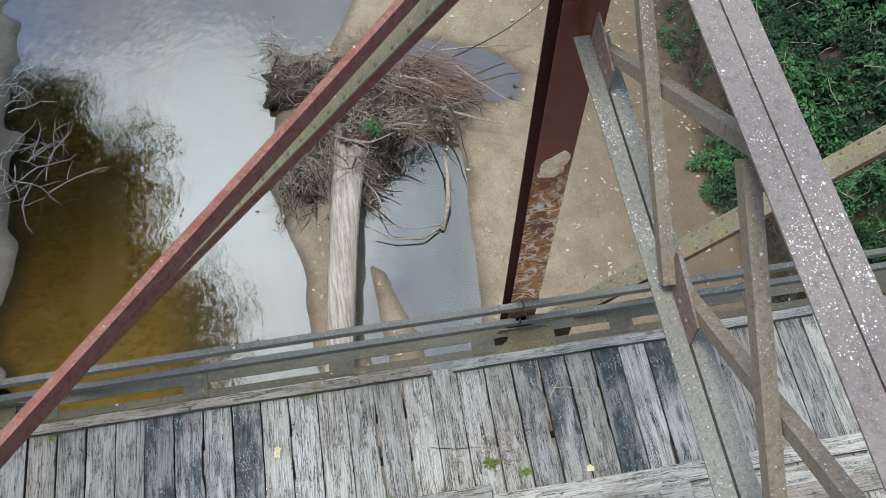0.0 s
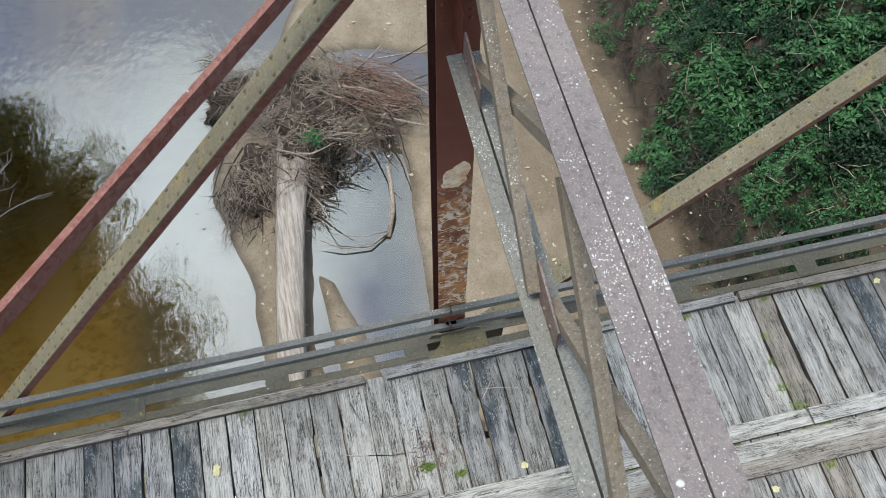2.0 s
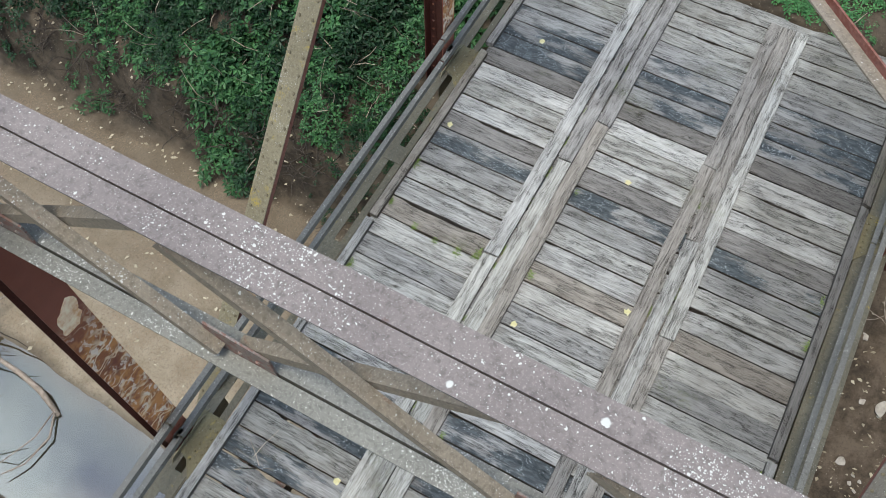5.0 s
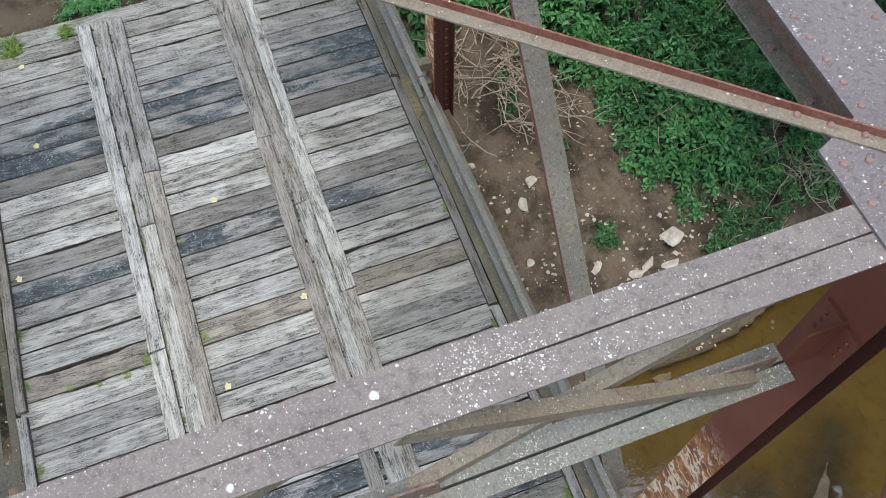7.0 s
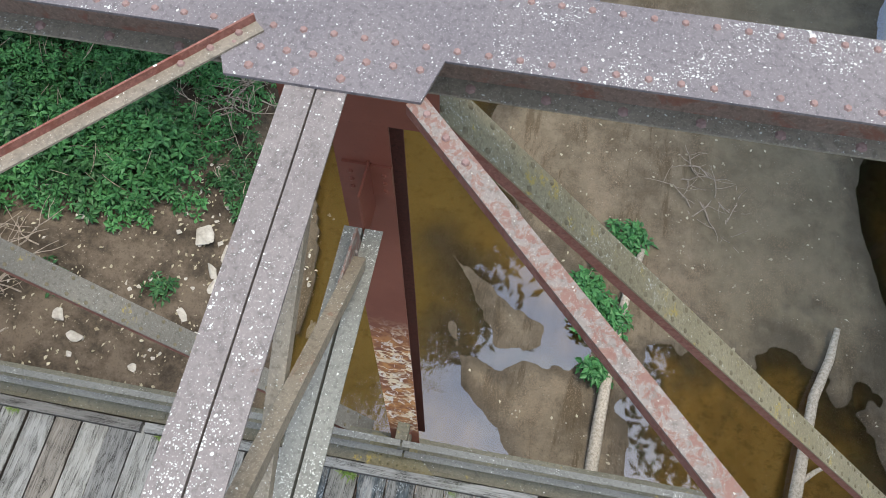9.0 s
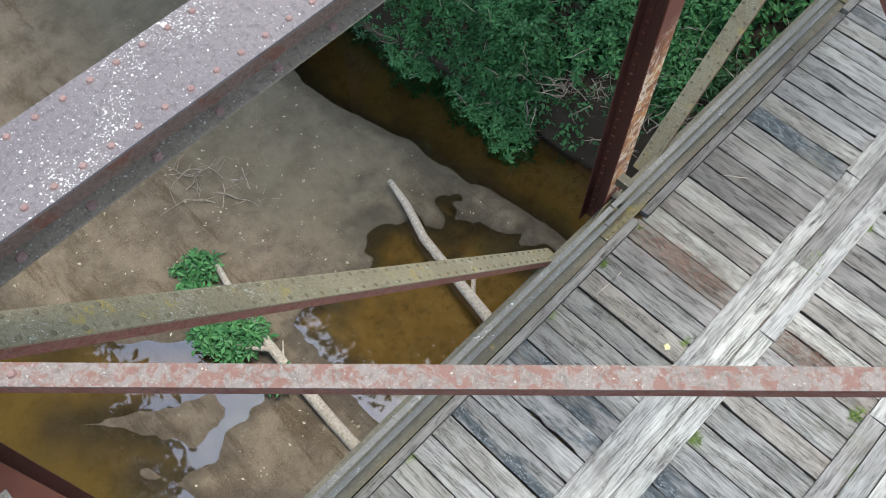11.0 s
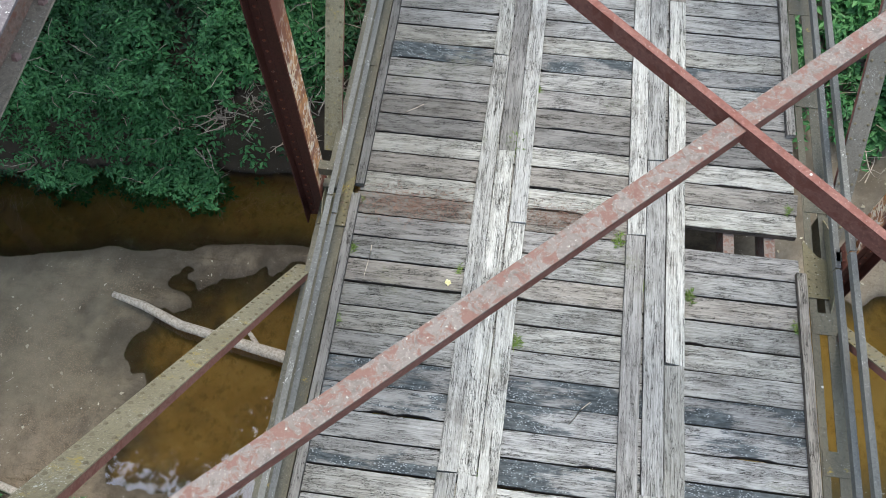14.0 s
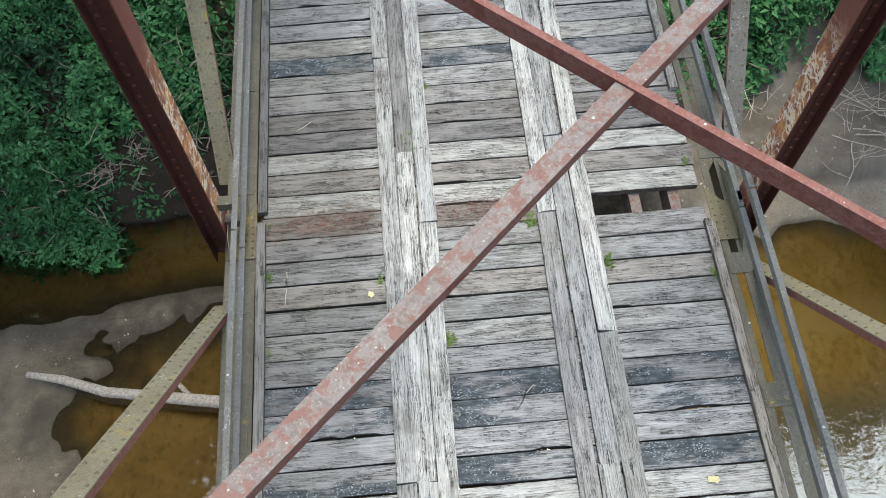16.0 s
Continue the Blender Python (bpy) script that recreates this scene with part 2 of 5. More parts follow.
def wood(name, base, alt, dark, tar=0.0, spread=(0.8, 1.2)):
    """Weathered board: long fine grain, checks, knots, old stains; tar is worn blue-black coating with pale grit."""
    k = Mat(name, rough=0.88, spec=0.2)
    rnd = k.random()
    off = k.n.new("ShaderNodeCombineXYZ")
    for i, f in enumerate((37.0, 91.0, 53.0)):
        k.l.new(k.math("MULTIPLY", rnd, f), off.inputs[i])
    # rings of grain, bent round knots
    bend = k.noise(k.coords((1.1, 3.0, 2.0), shift=off.outputs[0]), 1.2, 2, 0.5)
    long_v = k.n.new("ShaderNodeVectorMath")
    long_v.operation = "MULTIPLY_ADD"
    k.l.new(bend, long_v.inputs[0])
    long_v.inputs[1].default_value = (0.0, 2.6, 0.0)
    k.l.new(k.coords((0.8, 52, 30), shift=off.outputs[0]), long_v.inputs[2])
    grain = k.noise(long_v.outputs[0], 1.5, 6, 0.72)
    fibre = k.noise(k.coords((2.8, 66, 40), shift=off.outputs[0]), 1.6, 5, 0.75)
    pit = k.noise(k.coords((11, 50, 30), shift=off.outputs[0]), 1.4, 3, 0.65)
    blotch = k.noise(k.coords((2.4, 7.0, 4.0), shift=off.outputs[0]), 1.2, 5, 0.65, 0.3)
    stain = k.noise(k.world((1.0, 1.25, 1.0)), 1.25, 7, 0.68, 0.4)
    c = k.mix(k.ramp(grain, 0.32, 0.66), base, alt)
    c = k.mix(k.ramp(fibre, 0.53, 0.68, 0, 0.75), c, tuple(min(x * 1.25, 0.8) for x in alt))
    c = k.mix(k.ramp(fibre, 0.46, 0.33, 0, 0.8), c, dark)
    c = k.mix(k.ramp(pit, 0.58, 0.68, 0, 0.6), c, dark)
    c = k.mix(k.ramp(blotch, 0.5, 0.7, 0, 0.5), c, tuple(0.55 * x + 0.45 * y for x, y in zip(dark, base)))
    c = k.mix(k.ramp(stain, 0.5, 0.68, 0, 0.45), c, (0.15, 0.128, 0.105))
    # the wood is darker towards the east side of the deck
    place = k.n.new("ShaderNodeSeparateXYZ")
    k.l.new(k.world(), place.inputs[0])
    east_tone = k.ramp(k.math("ADD", place.outputs["X"], k.math("MULTIPLY", k.math("SUBTRACT", stain, 0.5), 1.5)), 1.0, 1.5, 0, 0.5)
    c = k.mix(east_tone, c, tuple(0.7 * x + 0.3 * y for x, y in zip(dark, base)))
    tone = k.n.new("ShaderNodeHueSaturation")
    k.put(tone.inputs["Saturation"], k.ramp(k.math("FRACT", k.math("MULTIPLY", rnd, 7.3)), 0.0, 1.0, 0.35, 1.05))
    k.put(tone.inputs["Value"], k.ramp(rnd, 0.0, 1.0, *spread))
    k.put(tone.inputs["Color"], c)
    c = tone.outputs["Color"]
    crack = 0.0
    for sc, thin, lo in ((11, 0.008, 0.47), (26, 0.012, 0.42), (58, 0.018, 0.42)):
        vein = k.math("ABSOLUTE", k.math("SUBTRACT", k.noise(k.coords((0.9, sc, 10), shift=off.outputs[0]), 1.5, 4, 0.6, 0.2), 0.5))
        part_of = k.ramp(k.noise(k.coords((1.7, 9, 5), shift=off.outputs[0]), 1.6, 3), lo, lo + 0.1)
        crack = k.math("MAXIMUM", crack, k.math("MULTIPLY", k.ramp(vein, thin, thin * 0.3), part_of))
    c = k.mix(k.math("MULTIPLY", crack, 0.92), c, (0.02, 0.018, 0.015))
    moss = k.math("MULTIPLY", k.ramp(k.noise(k.world(), 1.1, 5, 0.65), 0.54, 0.7), 0.4)
    moss = k.math("MULTIPLY", moss, k.ramp(k.noise(k.world(), 30, 3, 0.7), 0.38, 0.62))
    c = k.mix(moss, c, (0.15, 0.165, 0.08))
    if tar:
        patch = k.noise(k.coords((0.75, 2.2, 1), shift=off.outputs[0]), 1.4, 4, 0.6)
        patch = k.math("ADD", patch, k.math("MULTIPLY", k.math("SUBTRACT", grain, 0.5), 0.35))
        patch = k.ramp(patch, 0.56 - 0.1 * tar, 0.63 - 0.1 * tar)
        chip = k.ramp(k.voronoi(k.coords((0.6, 1, 1), shift=off.outputs[0]), 62), 0.38, 0.26)
        chip = k.math("MULTIPLY", chip, k.ramp(k.noise(k.coords(shift=off.outputs[0]), 7, 5, 0.7), 0.46, 0.54))
        t = k.mix(k.ramp(k.noise(k.coords((6, 18, 18)), 1.5, 4), 0.4, 0.7), (0.03, 0.042, 0.05), (0.09, 0.115, 0.13))
        t = k.mix(k.math("MULTIPLY", chip, 0.85), t, (0.42, 0.47, 0.5))
        c = k.mix(k.math("MULTIPLY", patch, 0.85), c, t)
        k.rough(k.ramp(patch, 0, 1, 0.88, 0.62))
    k.color(c)
    k.bump(k.math("SUBTRACT", k.math("ADD", grain, k.math("MULTIPLY", fibre, 0.7)), k.math("MULTIPLY", crack, 1.4)), 0.6, 0.006)
    return k.m


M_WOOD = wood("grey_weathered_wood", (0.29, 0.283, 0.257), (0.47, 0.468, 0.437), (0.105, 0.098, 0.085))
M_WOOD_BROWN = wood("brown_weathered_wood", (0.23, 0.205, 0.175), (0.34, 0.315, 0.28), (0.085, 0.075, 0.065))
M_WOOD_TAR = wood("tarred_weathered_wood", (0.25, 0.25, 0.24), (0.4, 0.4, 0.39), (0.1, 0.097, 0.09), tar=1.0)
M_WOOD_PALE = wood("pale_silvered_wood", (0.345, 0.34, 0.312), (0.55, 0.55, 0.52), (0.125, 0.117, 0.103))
# board sides: old timber with the shade of the gaps put into its colour
M_GAPSHADE = wood("gap_shaded_old_timber", (0.11, 0.09, 0.075), (0.17, 0.14, 0.12), (0.04, 0.035, 0.03))


WATER = -4.8          # level of the creek


def ground_material():
    k = Mat("sand_mud_and_soil", rough=0.9, spec=0.25)
    v = k.world()
    sep = k.n.new("ShaderNodeSeparateXYZ")
    k.l.new(v, sep.inputs[0])
    X, Z = sep.outputs["X"], sep.outputs["Z"]
    big = k.noise(v, 0.45, 5, 0.6)
    mid = k.noise(v, 1.3, 12, 0.74)
    fine = k.noise(v, 26, 6, 0.8)
    sand = k.mix(k.ramp(mid, 0.35, 0.65), (0.255, 0.21, 0.15), (0.37, 0.312, 0.235))
    mud = k.mix(k.ramp(mid, 0.36, 0.64), (0.135, 0.105, 0.07), (0.25, 0.2, 0.142))
    c = k.mix(k.ramp(k.math("ADD", X, k.math("MULTIPLY", big, 2)), -2.0, 2.5), sand, mud)
    c = k.mix(k.ramp(k.math("ADD", sep.outputs["Y"], k.math("MULTIPLY", big, 3.0)), 2.6, 5.4, 0, 0.75), c, (0.12, 0.092, 0.063))
    c = k.mix(k.ramp(fine, 0.48, 0.7, 0, 0.6), c, (0.085, 0.07, 0.05))
    flow = k.n.new("ShaderNodeMapping")
    flow.inputs["Rotation"].default_value = (0, 0, radians(-56))
    flow.inputs["Scale"].default_value = (0.35, 2.0, 1.0)
    k.l.new(v, flow.inputs["Vector"])
    streak = k.math("MULTIPLY", k.ramp(k.noise(flow.outputs["Vector"], 1.5, 6, 0.7), 0.52, 0.64, 0, 0.7), k.ramp(X, 2.5, 4.0))
    c = k.mix(streak, c, (0.085, 0.06, 0.032))
    silt = k.math("MULTIPLY", k.ramp(X, 5.5, 7.5), k.ramp(k.math("ADD", sep.outputs["Y"], k.math("MULTIPLY", big, 2.0)), -2.2, -3.6, 0, 0.85))
    c = k.mix(silt, c, k.mix(k.ramp(mid, 0.35, 0.65), (0.15, 0.125, 0.084), (0.215, 0.183, 0.126)))
    gravel = k.math("MULTIPLY", k.ramp(k.noise(v, 48, 3, 0.7), 0.5, 0.62), k.ramp(k.noise(v, 0.9, 4, 0.6), 0.42, 0.6, 0.15, 0.75))
    c = k.mix(gravel, c, (0.3, 0.22, 0.15))
    soil = k.mix(k.ramp(mid, 0.35, 0.65), (0.035, 0.027, 0.019), (0.11, 0.087, 0.06))
    slope = k.mix(k.ramp(mid, 0.38, 0.62), (0.048, 0.037, 0.027), (0.17, 0.132, 0.098))
    soil = k.mix(k.math("MULTIPLY", k.ramp(X, 1.0, 4.0), k.ramp(sep.outputs["Y"], -1.0, 1.0)), soil, slope)
    soil = k.mix(k.ramp(fine, 0.5, 0.7, 0, 0.7), soil, (0.05, 0.04, 0.03))
    beach = k.mix(k.ramp(mid, 0.36, 0.64), (0.15, 0.125, 0.092), (0.24, 0.205, 0.158))
    soil = k.mix(k.math("MULTIPLY", k.ramp(X, -2.8, -3.8), k.ramp(sep.outputs["Y"], -6.5, -7.2)), soil, beach)
    c = k.mix(k.ramp(k.math("ADD", Z, k.math("MULTIPLY", mid, 0.3)), -4.46, -4.3), c, soil)
    # south bank foot: dark earth, with the overhang's shade put into the colour
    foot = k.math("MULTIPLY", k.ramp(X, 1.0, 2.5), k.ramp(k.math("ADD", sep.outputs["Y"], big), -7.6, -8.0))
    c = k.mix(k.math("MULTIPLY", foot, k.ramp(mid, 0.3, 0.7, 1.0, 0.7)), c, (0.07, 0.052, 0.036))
    # north bank wall: dark eroded soil, also coloured for the shade of its undercut
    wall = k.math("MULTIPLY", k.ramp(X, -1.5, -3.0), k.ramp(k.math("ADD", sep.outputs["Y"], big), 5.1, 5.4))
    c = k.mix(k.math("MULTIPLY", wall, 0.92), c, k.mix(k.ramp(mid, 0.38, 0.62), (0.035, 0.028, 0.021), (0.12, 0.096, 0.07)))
    grit = k.math("MULTIPLY", k.ramp(k.voronoi(v, 22), 0.2, 0.1), k.ramp(k.noise(v, 2.3, 4), 0.45, 0.62))
    c = k.mix(k.math("MULTIPLY", grit, 0.65), c, (0.42, 0.38, 0.31))
    # pale dry flecks: leaves, chips and shells
    fleck = k.ramp(k.voronoi(v, 5.5), 0.1, 0.06)
    fleck = k.math("MULTIPLY", fleck, k.ramp(k.noise(v, 1.1, 3), 0.48, 0.6))
    c = k.mix(k.math("MULTIPLY", fleck, 0.7), c, (0.5, 0.46, 0.38))
    # bed under the water: amber upstream with a pale sand streak, dark silt downstream, green in the still pool
    bed = k.noise(v, 1.1, 5, 0.65)
    cobble = k.noise(k.world((1.5, 1.0, 1)), 5.5, 5, 0.7)
    amber = k.mix(k.ramp(bed, 0.35, 0.65), (0.78, 0.52, 0.13), (0.9, 0.65, 0.2))
    amber = k.mix(k.ramp(cobble, 0.46, 0.62, 0, 0.65), amber, (0.5, 0.33, 0.075))
    lane = k.math("ABSOLUTE", k.math("ADD", k.math("ADD", sep.outputs["Y"], 6.12), k.math("MULTIPLY", k.math("SUBTRACT", bed, 0.5), 0.5)))
    amber = k.mix(k.ramp(lane, 0.42, 0.2, 0, 0.8), amber, (0.9, 0.67, 0.25))
    amber = k.mix(k.ramp(sep.outputs["Y"], -5.4, -4.3, 0, 0.85), amber, (0.26, 0.255, 0.19))
    silt_bed = k.mix(k.ramp(bed, 0.35, 0.65), (0.56, 0.36, 0.1), (0.74, 0.5, 0.16))
    silt_bed = k.mix(k.ramp(sep.outputs["Y"], -1.2, 0.4, 0, 0.8), silt_bed, (0.46, 0.34, 0.12))
    silt_bed = k.mix(k.ramp(cobble, 0.5, 0.66, 0, 0.6), silt_bed, (0.33, 0.21, 0.06))
    deep = k.mix(k.ramp(X, -2.0, 2.0), amber, silt_bed)
    off = k.n.new("ShaderNodeMapping")
    off.inputs["Location"].default_value = (6.9, 0.55, 4.8)
    k.l.new(v, off.inputs["Vector"])
    squash = k.n.new("ShaderNodeVectorMath")
    squash.operation = "MULTIPLY"
    squash.inputs[1].default_value = (0.34, 0.7, 1.0)
    k.l.new(off.outputs["Vector"], squash.inputs[0])
    far = k.n.new("ShaderNodeVectorMath")
    far.operation = "LENGTH"
    k.l.new(squash.outputs[0], far.inputs[0])
    deep = k.mix(k.ramp(far.outputs["Value"], 1.3, 0.95, 0, 0.94), deep, (0.045, 0.07, 0.06))
    c = k.mix(k.ramp(Z, WATER + 0.01, WATER - 0.22, 0, 0.96), c, deep)
    wet = k.ramp(k.math("ADD", Z, k.math("MULTIPLY", mid, 0.05)), WATER + 0.015, WATER + 0.12)
    t = k.n.new("ShaderNodeHueSaturation")
    k.put(t.inputs["Value"], k.ramp(wet, 0, 1, 0.55, 1.0))
    k.put(t.inputs["Color"], c)
    k.color(t.outputs["Color"])
    k.rough(k.ramp(wet, 0, 1, 0.6, 0.92))
    ripple = k.n.new("ShaderNodeTexWave")
    ripple.inputs["Scale"].default_value = 2.3
    ripple.inputs["Distortion"].default_value = 9.0
    ripple.inputs["Detail"].default_value = 3.0
    k.l.new(v, ripple.inputs["Vector"])
    k.bump(k.math("ADD", k.math("ADD", fine, mid), k.math("MULTIPLY", ripple.outputs["Fac"], 0.12)), 0.5, 0.03)
    return k.m


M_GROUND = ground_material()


def water_material():
    """Clear shallow water: what lies below shows through, the sky and the trees mirror on it."""
    k = Mat("shallow_brown_water")
    m, n, l = k.m, k.n, k.l
    n.clear()
    out = n.new("ShaderNodeOutputMaterial")
    mixed, clear, gloss, fres = n.new("ShaderNodeMixShader"), n.new("ShaderNodeBsdfTransparent"), n.new("ShaderNodeBsdfGlossy"), n.new("ShaderNodeFresnel")
    clear.inputs["Color"].default_value = (0.99, 0.97, 0.9, 1)
    gloss.inputs["Roughness"].default_value = 0.03
    fres.inputs["IOR"].default_value = 2.9
    v = k.world()
    sep = n.new("ShaderNodeSeparateXYZ")
    l.new(v, sep.inputs[0])
    # the main stream is ruffled, the pools lie still
    run = k.math("MAXIMUM", k.ramp(sep.outputs["Y"], -1.9, -2.6), k.ramp(sep.outputs["X"], -10.5, -11.5))
    run = k.math("MAXIMUM", k.math("MULTIPLY", run, k.ramp(sep.outputs["X"], 3.0, 0.0)), k.math("MULTIPLY", k.ramp(sep.outputs["X"], 2.0, 3.5), k.ramp(sep.outputs["Y"], -0.3, 0.4)))
    fine = k.noise(k.world((0.8, 1.3, 1.0)), 6.0, 2, 0.5, 0.4)
    slow = k.noise(v, 1.1, 2, 0.5)
    fine = k.math("MULTIPLY", fine, k.ramp(run, 0, 1, 0.0, 1.0))
    t = n.new("ShaderNodeBump")
    t.inputs["Strength"].default_value = 0.075
    t.inputs["Distance"].default_value = 0.05
    k.put(t.inputs["Height"], k.math("ADD", fine, k.math("MULTIPLY", slow, 1.0)))
    l.new(t.outputs["Normal"], gloss.inputs["Normal"])
    l.new(t.outputs["Normal"], fres.inputs["Normal"])
    l.new(fres.outputs[0], mixed.inputs[0])
    l.new(clear.outputs[0], mixed.inputs[1])
    l.new(gloss.outputs[0], mixed.inputs[2])
    l.new(mixed.outputs[0], out.inputs["Surface"])
    return m


M_WATER = water_material()


def leaf_material(name, lo, hi):
    k = Mat(name, rough=0.5, spec=0.35)
    r = k.island()
    c = k.mix(r, lo, hi)
    c = k.mix(k.ramp(k.noise(k.world(), 1.3, 3), 0.4, 0.7, 0, 0.6), c, tuple(x * 0.55 for x in lo))
    k.color(c)
    k.b.inputs["Subsurface Weight"].default_value = 0.0
    return k.m


M_LEAF = leaf_material("deep_green_leaf", (0.022, 0.082, 0.03), (0.075, 0.2, 0.068))
M_LEAF_LIGHT = leaf_material("fresh_green_leaf", (0.036, 0.15, 0.045), (0.12, 0.33, 0.11))
# leaf green darkened: the shade on the upstream north bank is in the colour
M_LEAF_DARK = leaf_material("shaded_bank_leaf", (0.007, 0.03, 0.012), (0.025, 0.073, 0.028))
M_GRASS = leaf_material("yellow_green_weed", (0.13, 0.23, 0.05), (0.28, 0.36, 0.1))


def bark_material(name, lo, hi):
    k = Mat(name, rough=0.9, spec=0.2)
    n = k.noise(k.coords((9, 9, 1.2)), 3, 5, 0.65, 0.3)
    k.color(k.mix(k.ramp(n, 0.3, 0.7), lo, hi))
    k.bump(n, 0.6, 0.02)
    return k.m


M_DRIFT = bark_material("bleached_driftwood", (0.36, 0.305, 0.24), (0.64, 0.565, 0.47))
M_ROOT = bark_material("grey_brown_root", (0.22, 0.18, 0.145), (0.5, 0.42, 0.35))
M_TWIG = bark_material("dry_twig", (0.26, 0.205, 0.155), (0.55, 0.46, 0.37))


def plain(name, lo, hi, scale=8, rough=0.85):
    k = Mat(name, rough=rough, spec=0.3)
    n = k.noise(k.coords(), scale, 5, 0.65)
    k.color(k.mix(k.ramp(n, 0.3, 0.7), lo, hi))
    k.bump(n, 0.4, 0.01)
    return k.m


M_ROCK = plain("pale_broken_concrete", (0.42, 0.38, 0.33), (0.64, 0.6, 0.54), 9)
M_YELLOW = plain("yellow_fallen_leaf", (0.6, 0.55, 0.26), (0.72, 0.68, 0.42), 20)
M_DIAGRIVET = plain("brown_olive_rivet", (0.165, 0.14, 0.092), (0.24, 0.205, 0.135), 30)
M_RIVET = plain("red_brown_rivet", (0.24, 0.15, 0.135), (0.3, 0.2, 0.18), 30)


# ---- mesh helpers ----
def part(name, bm, material, parent=None, label="", smooth=False):
    me = bpy.data.meshes.new(name)
    bm.to_mesh(me)
    bm.free()
    me.materials.append(material)
    if smooth:
        me.polygons.foreach_set("use_smooth", [True] * len(me.polygons))
    ob = new(name, me)
    if parent:
        ob.parent = parent
    if label:
        ob["label"] = label
    return ob


def thing(name, label, category, group="", kind="", at=(0, 0, 0)):
    ob = new(name)
    ob.location = at
    ob.empty_display_size = 0.2
    return tagged(ob, label, category, group, kind)


def box(bm, x0, x1, y0, y1, z0, z1):
    v = [bm.verts.new((x, y, z)) for z in (z0, z1) for y in (y0, y1) for x in (x0, x1)]
    for f in ((0, 2, 3, 1), (4, 5, 7, 6), (0, 1, 5, 4), (2, 6, 7, 3), (0, 4, 6, 2), (1, 3, 7, 5)):
        bm.faces.new([v[i] for i in f])
    return v


def bar(bm, p0, p1, profile, up=(0, 0, 1)):
    """A closed profile [(across, up)] drawn from p0 to p1."""
    p0, p1 = Vector(p0), Vector(p1)
    d = (p1 - p0).normalized()
    s = d.cross(Vector(up)).normalized()
    u = s.cross(d)
    rings = [[bm.verts.new(p + s * a + u * b) for a, b in profile] for p in (p0, p1)]
    n = len(profile)
    for i in range(n):
        bm.faces.new((rings[0][i], rings[0][(i + 1) % n], rings[1][(i + 1) % n], rings[1][i]))
    bm.faces.new(rings[0][::-1])
    bm.faces.new(rings[1])
    bmesh.ops.recalc_face_normals(bm, faces=bm.faces)


def angle_profile(a, b, t, flip=1):
    """An L: horizontal leg a long at the top, vertical leg b hanging down at across = 0."""
    return [(0, 0), (flip * a, 0), (flip * a, -t), (flip * t, -t), (flip * t, -b), (0, -b)][::flip]


def rivet_row(bm, pts, normal, r=0.017, h=0.012):
    """Low domed rivet heads."""
    q = Vector(normal).to_track_quat("Z", "Y").to_matrix()
    for p in pts:
        rings = []
        for rr, hh in ((r, 0), (r * 0.75, h * 0.75)):
            rings.append([bm.verts.new(Vector(p) + q @ Vector((rr * math.cos(i * math.pi / 3), rr * math.sin(i * math.pi / 3), hh))) for i in range(6)])
        top = bm.verts.new(Vector(p) + q @ Vector((0, 0, h)))
        for i in range(6):
            j = (i + 1) % 6
            bm.faces.new((rings[0][i], rings[0][j], rings[1][j], rings[1][i]))
            bm.faces.new((rings[1][i], rings[1][j], top))


# ---- the truss bridge ----
PANEL, TOP = 5.4, 6.0          # panel length, height of the top chord
Y_LOW, Y_HIGH = -3 * PANEL, PANEL        # panel points at the ends of the top chord


def top_chord(side):
    """A riveted box chord: cover plate, two web plates, flange angles at their foot."""
    s = side
    t = thing("top_chord", "riveted violet-brown steel box chord spotted with pale lichen", "bridge chord", "top chords")
    y0, y1 = Y_LOW - 0.3, Y_HIGH + 0.3
    bm = bmesh.new()
    box(bm, s * 2.63, s * 3.02, y0, y1, TOP - 0.012, TOP)
    part("cover_plate", bm, M_CHORD, t)
    for x, inward in ((2.79, -1), (2.93, 1)):
        bm = bmesh.new()
        box(bm, s * (x - 0.006), s * (x + 0.006), y0, y1, TOP - 0.29, TOP - 0.0121)
        part("web_plate", bm, M_WEB, t)
        bm = bmesh.new()
        xe = x + inward * 0.09
        box(bm, s * (x + inward * 0.0062), s * xe, y0, y1, TOP - 0.29, TOP - 0.278)
        part("flange", bm, M_LOW, t)
    bm = bmesh.new()
    ys = np.arange(y0 + 0.06, y1, 0.115)
    for x in (2.68, 2.97):
        rivet_row(bm, [(s * x, y, TOP) for y in ys], (0, 0, 1), 0.016, 0.011)
    rivet_row(bm, [(s * 2.74, y, TOP - 0.278) for y in np.arange(y0 + 0.1, y1, 0.3)], (0, 0, 1), 0.023, 0.018)
    part("rivets", bm, M_RIVET, t)["kind"] = "stuff"
    return t


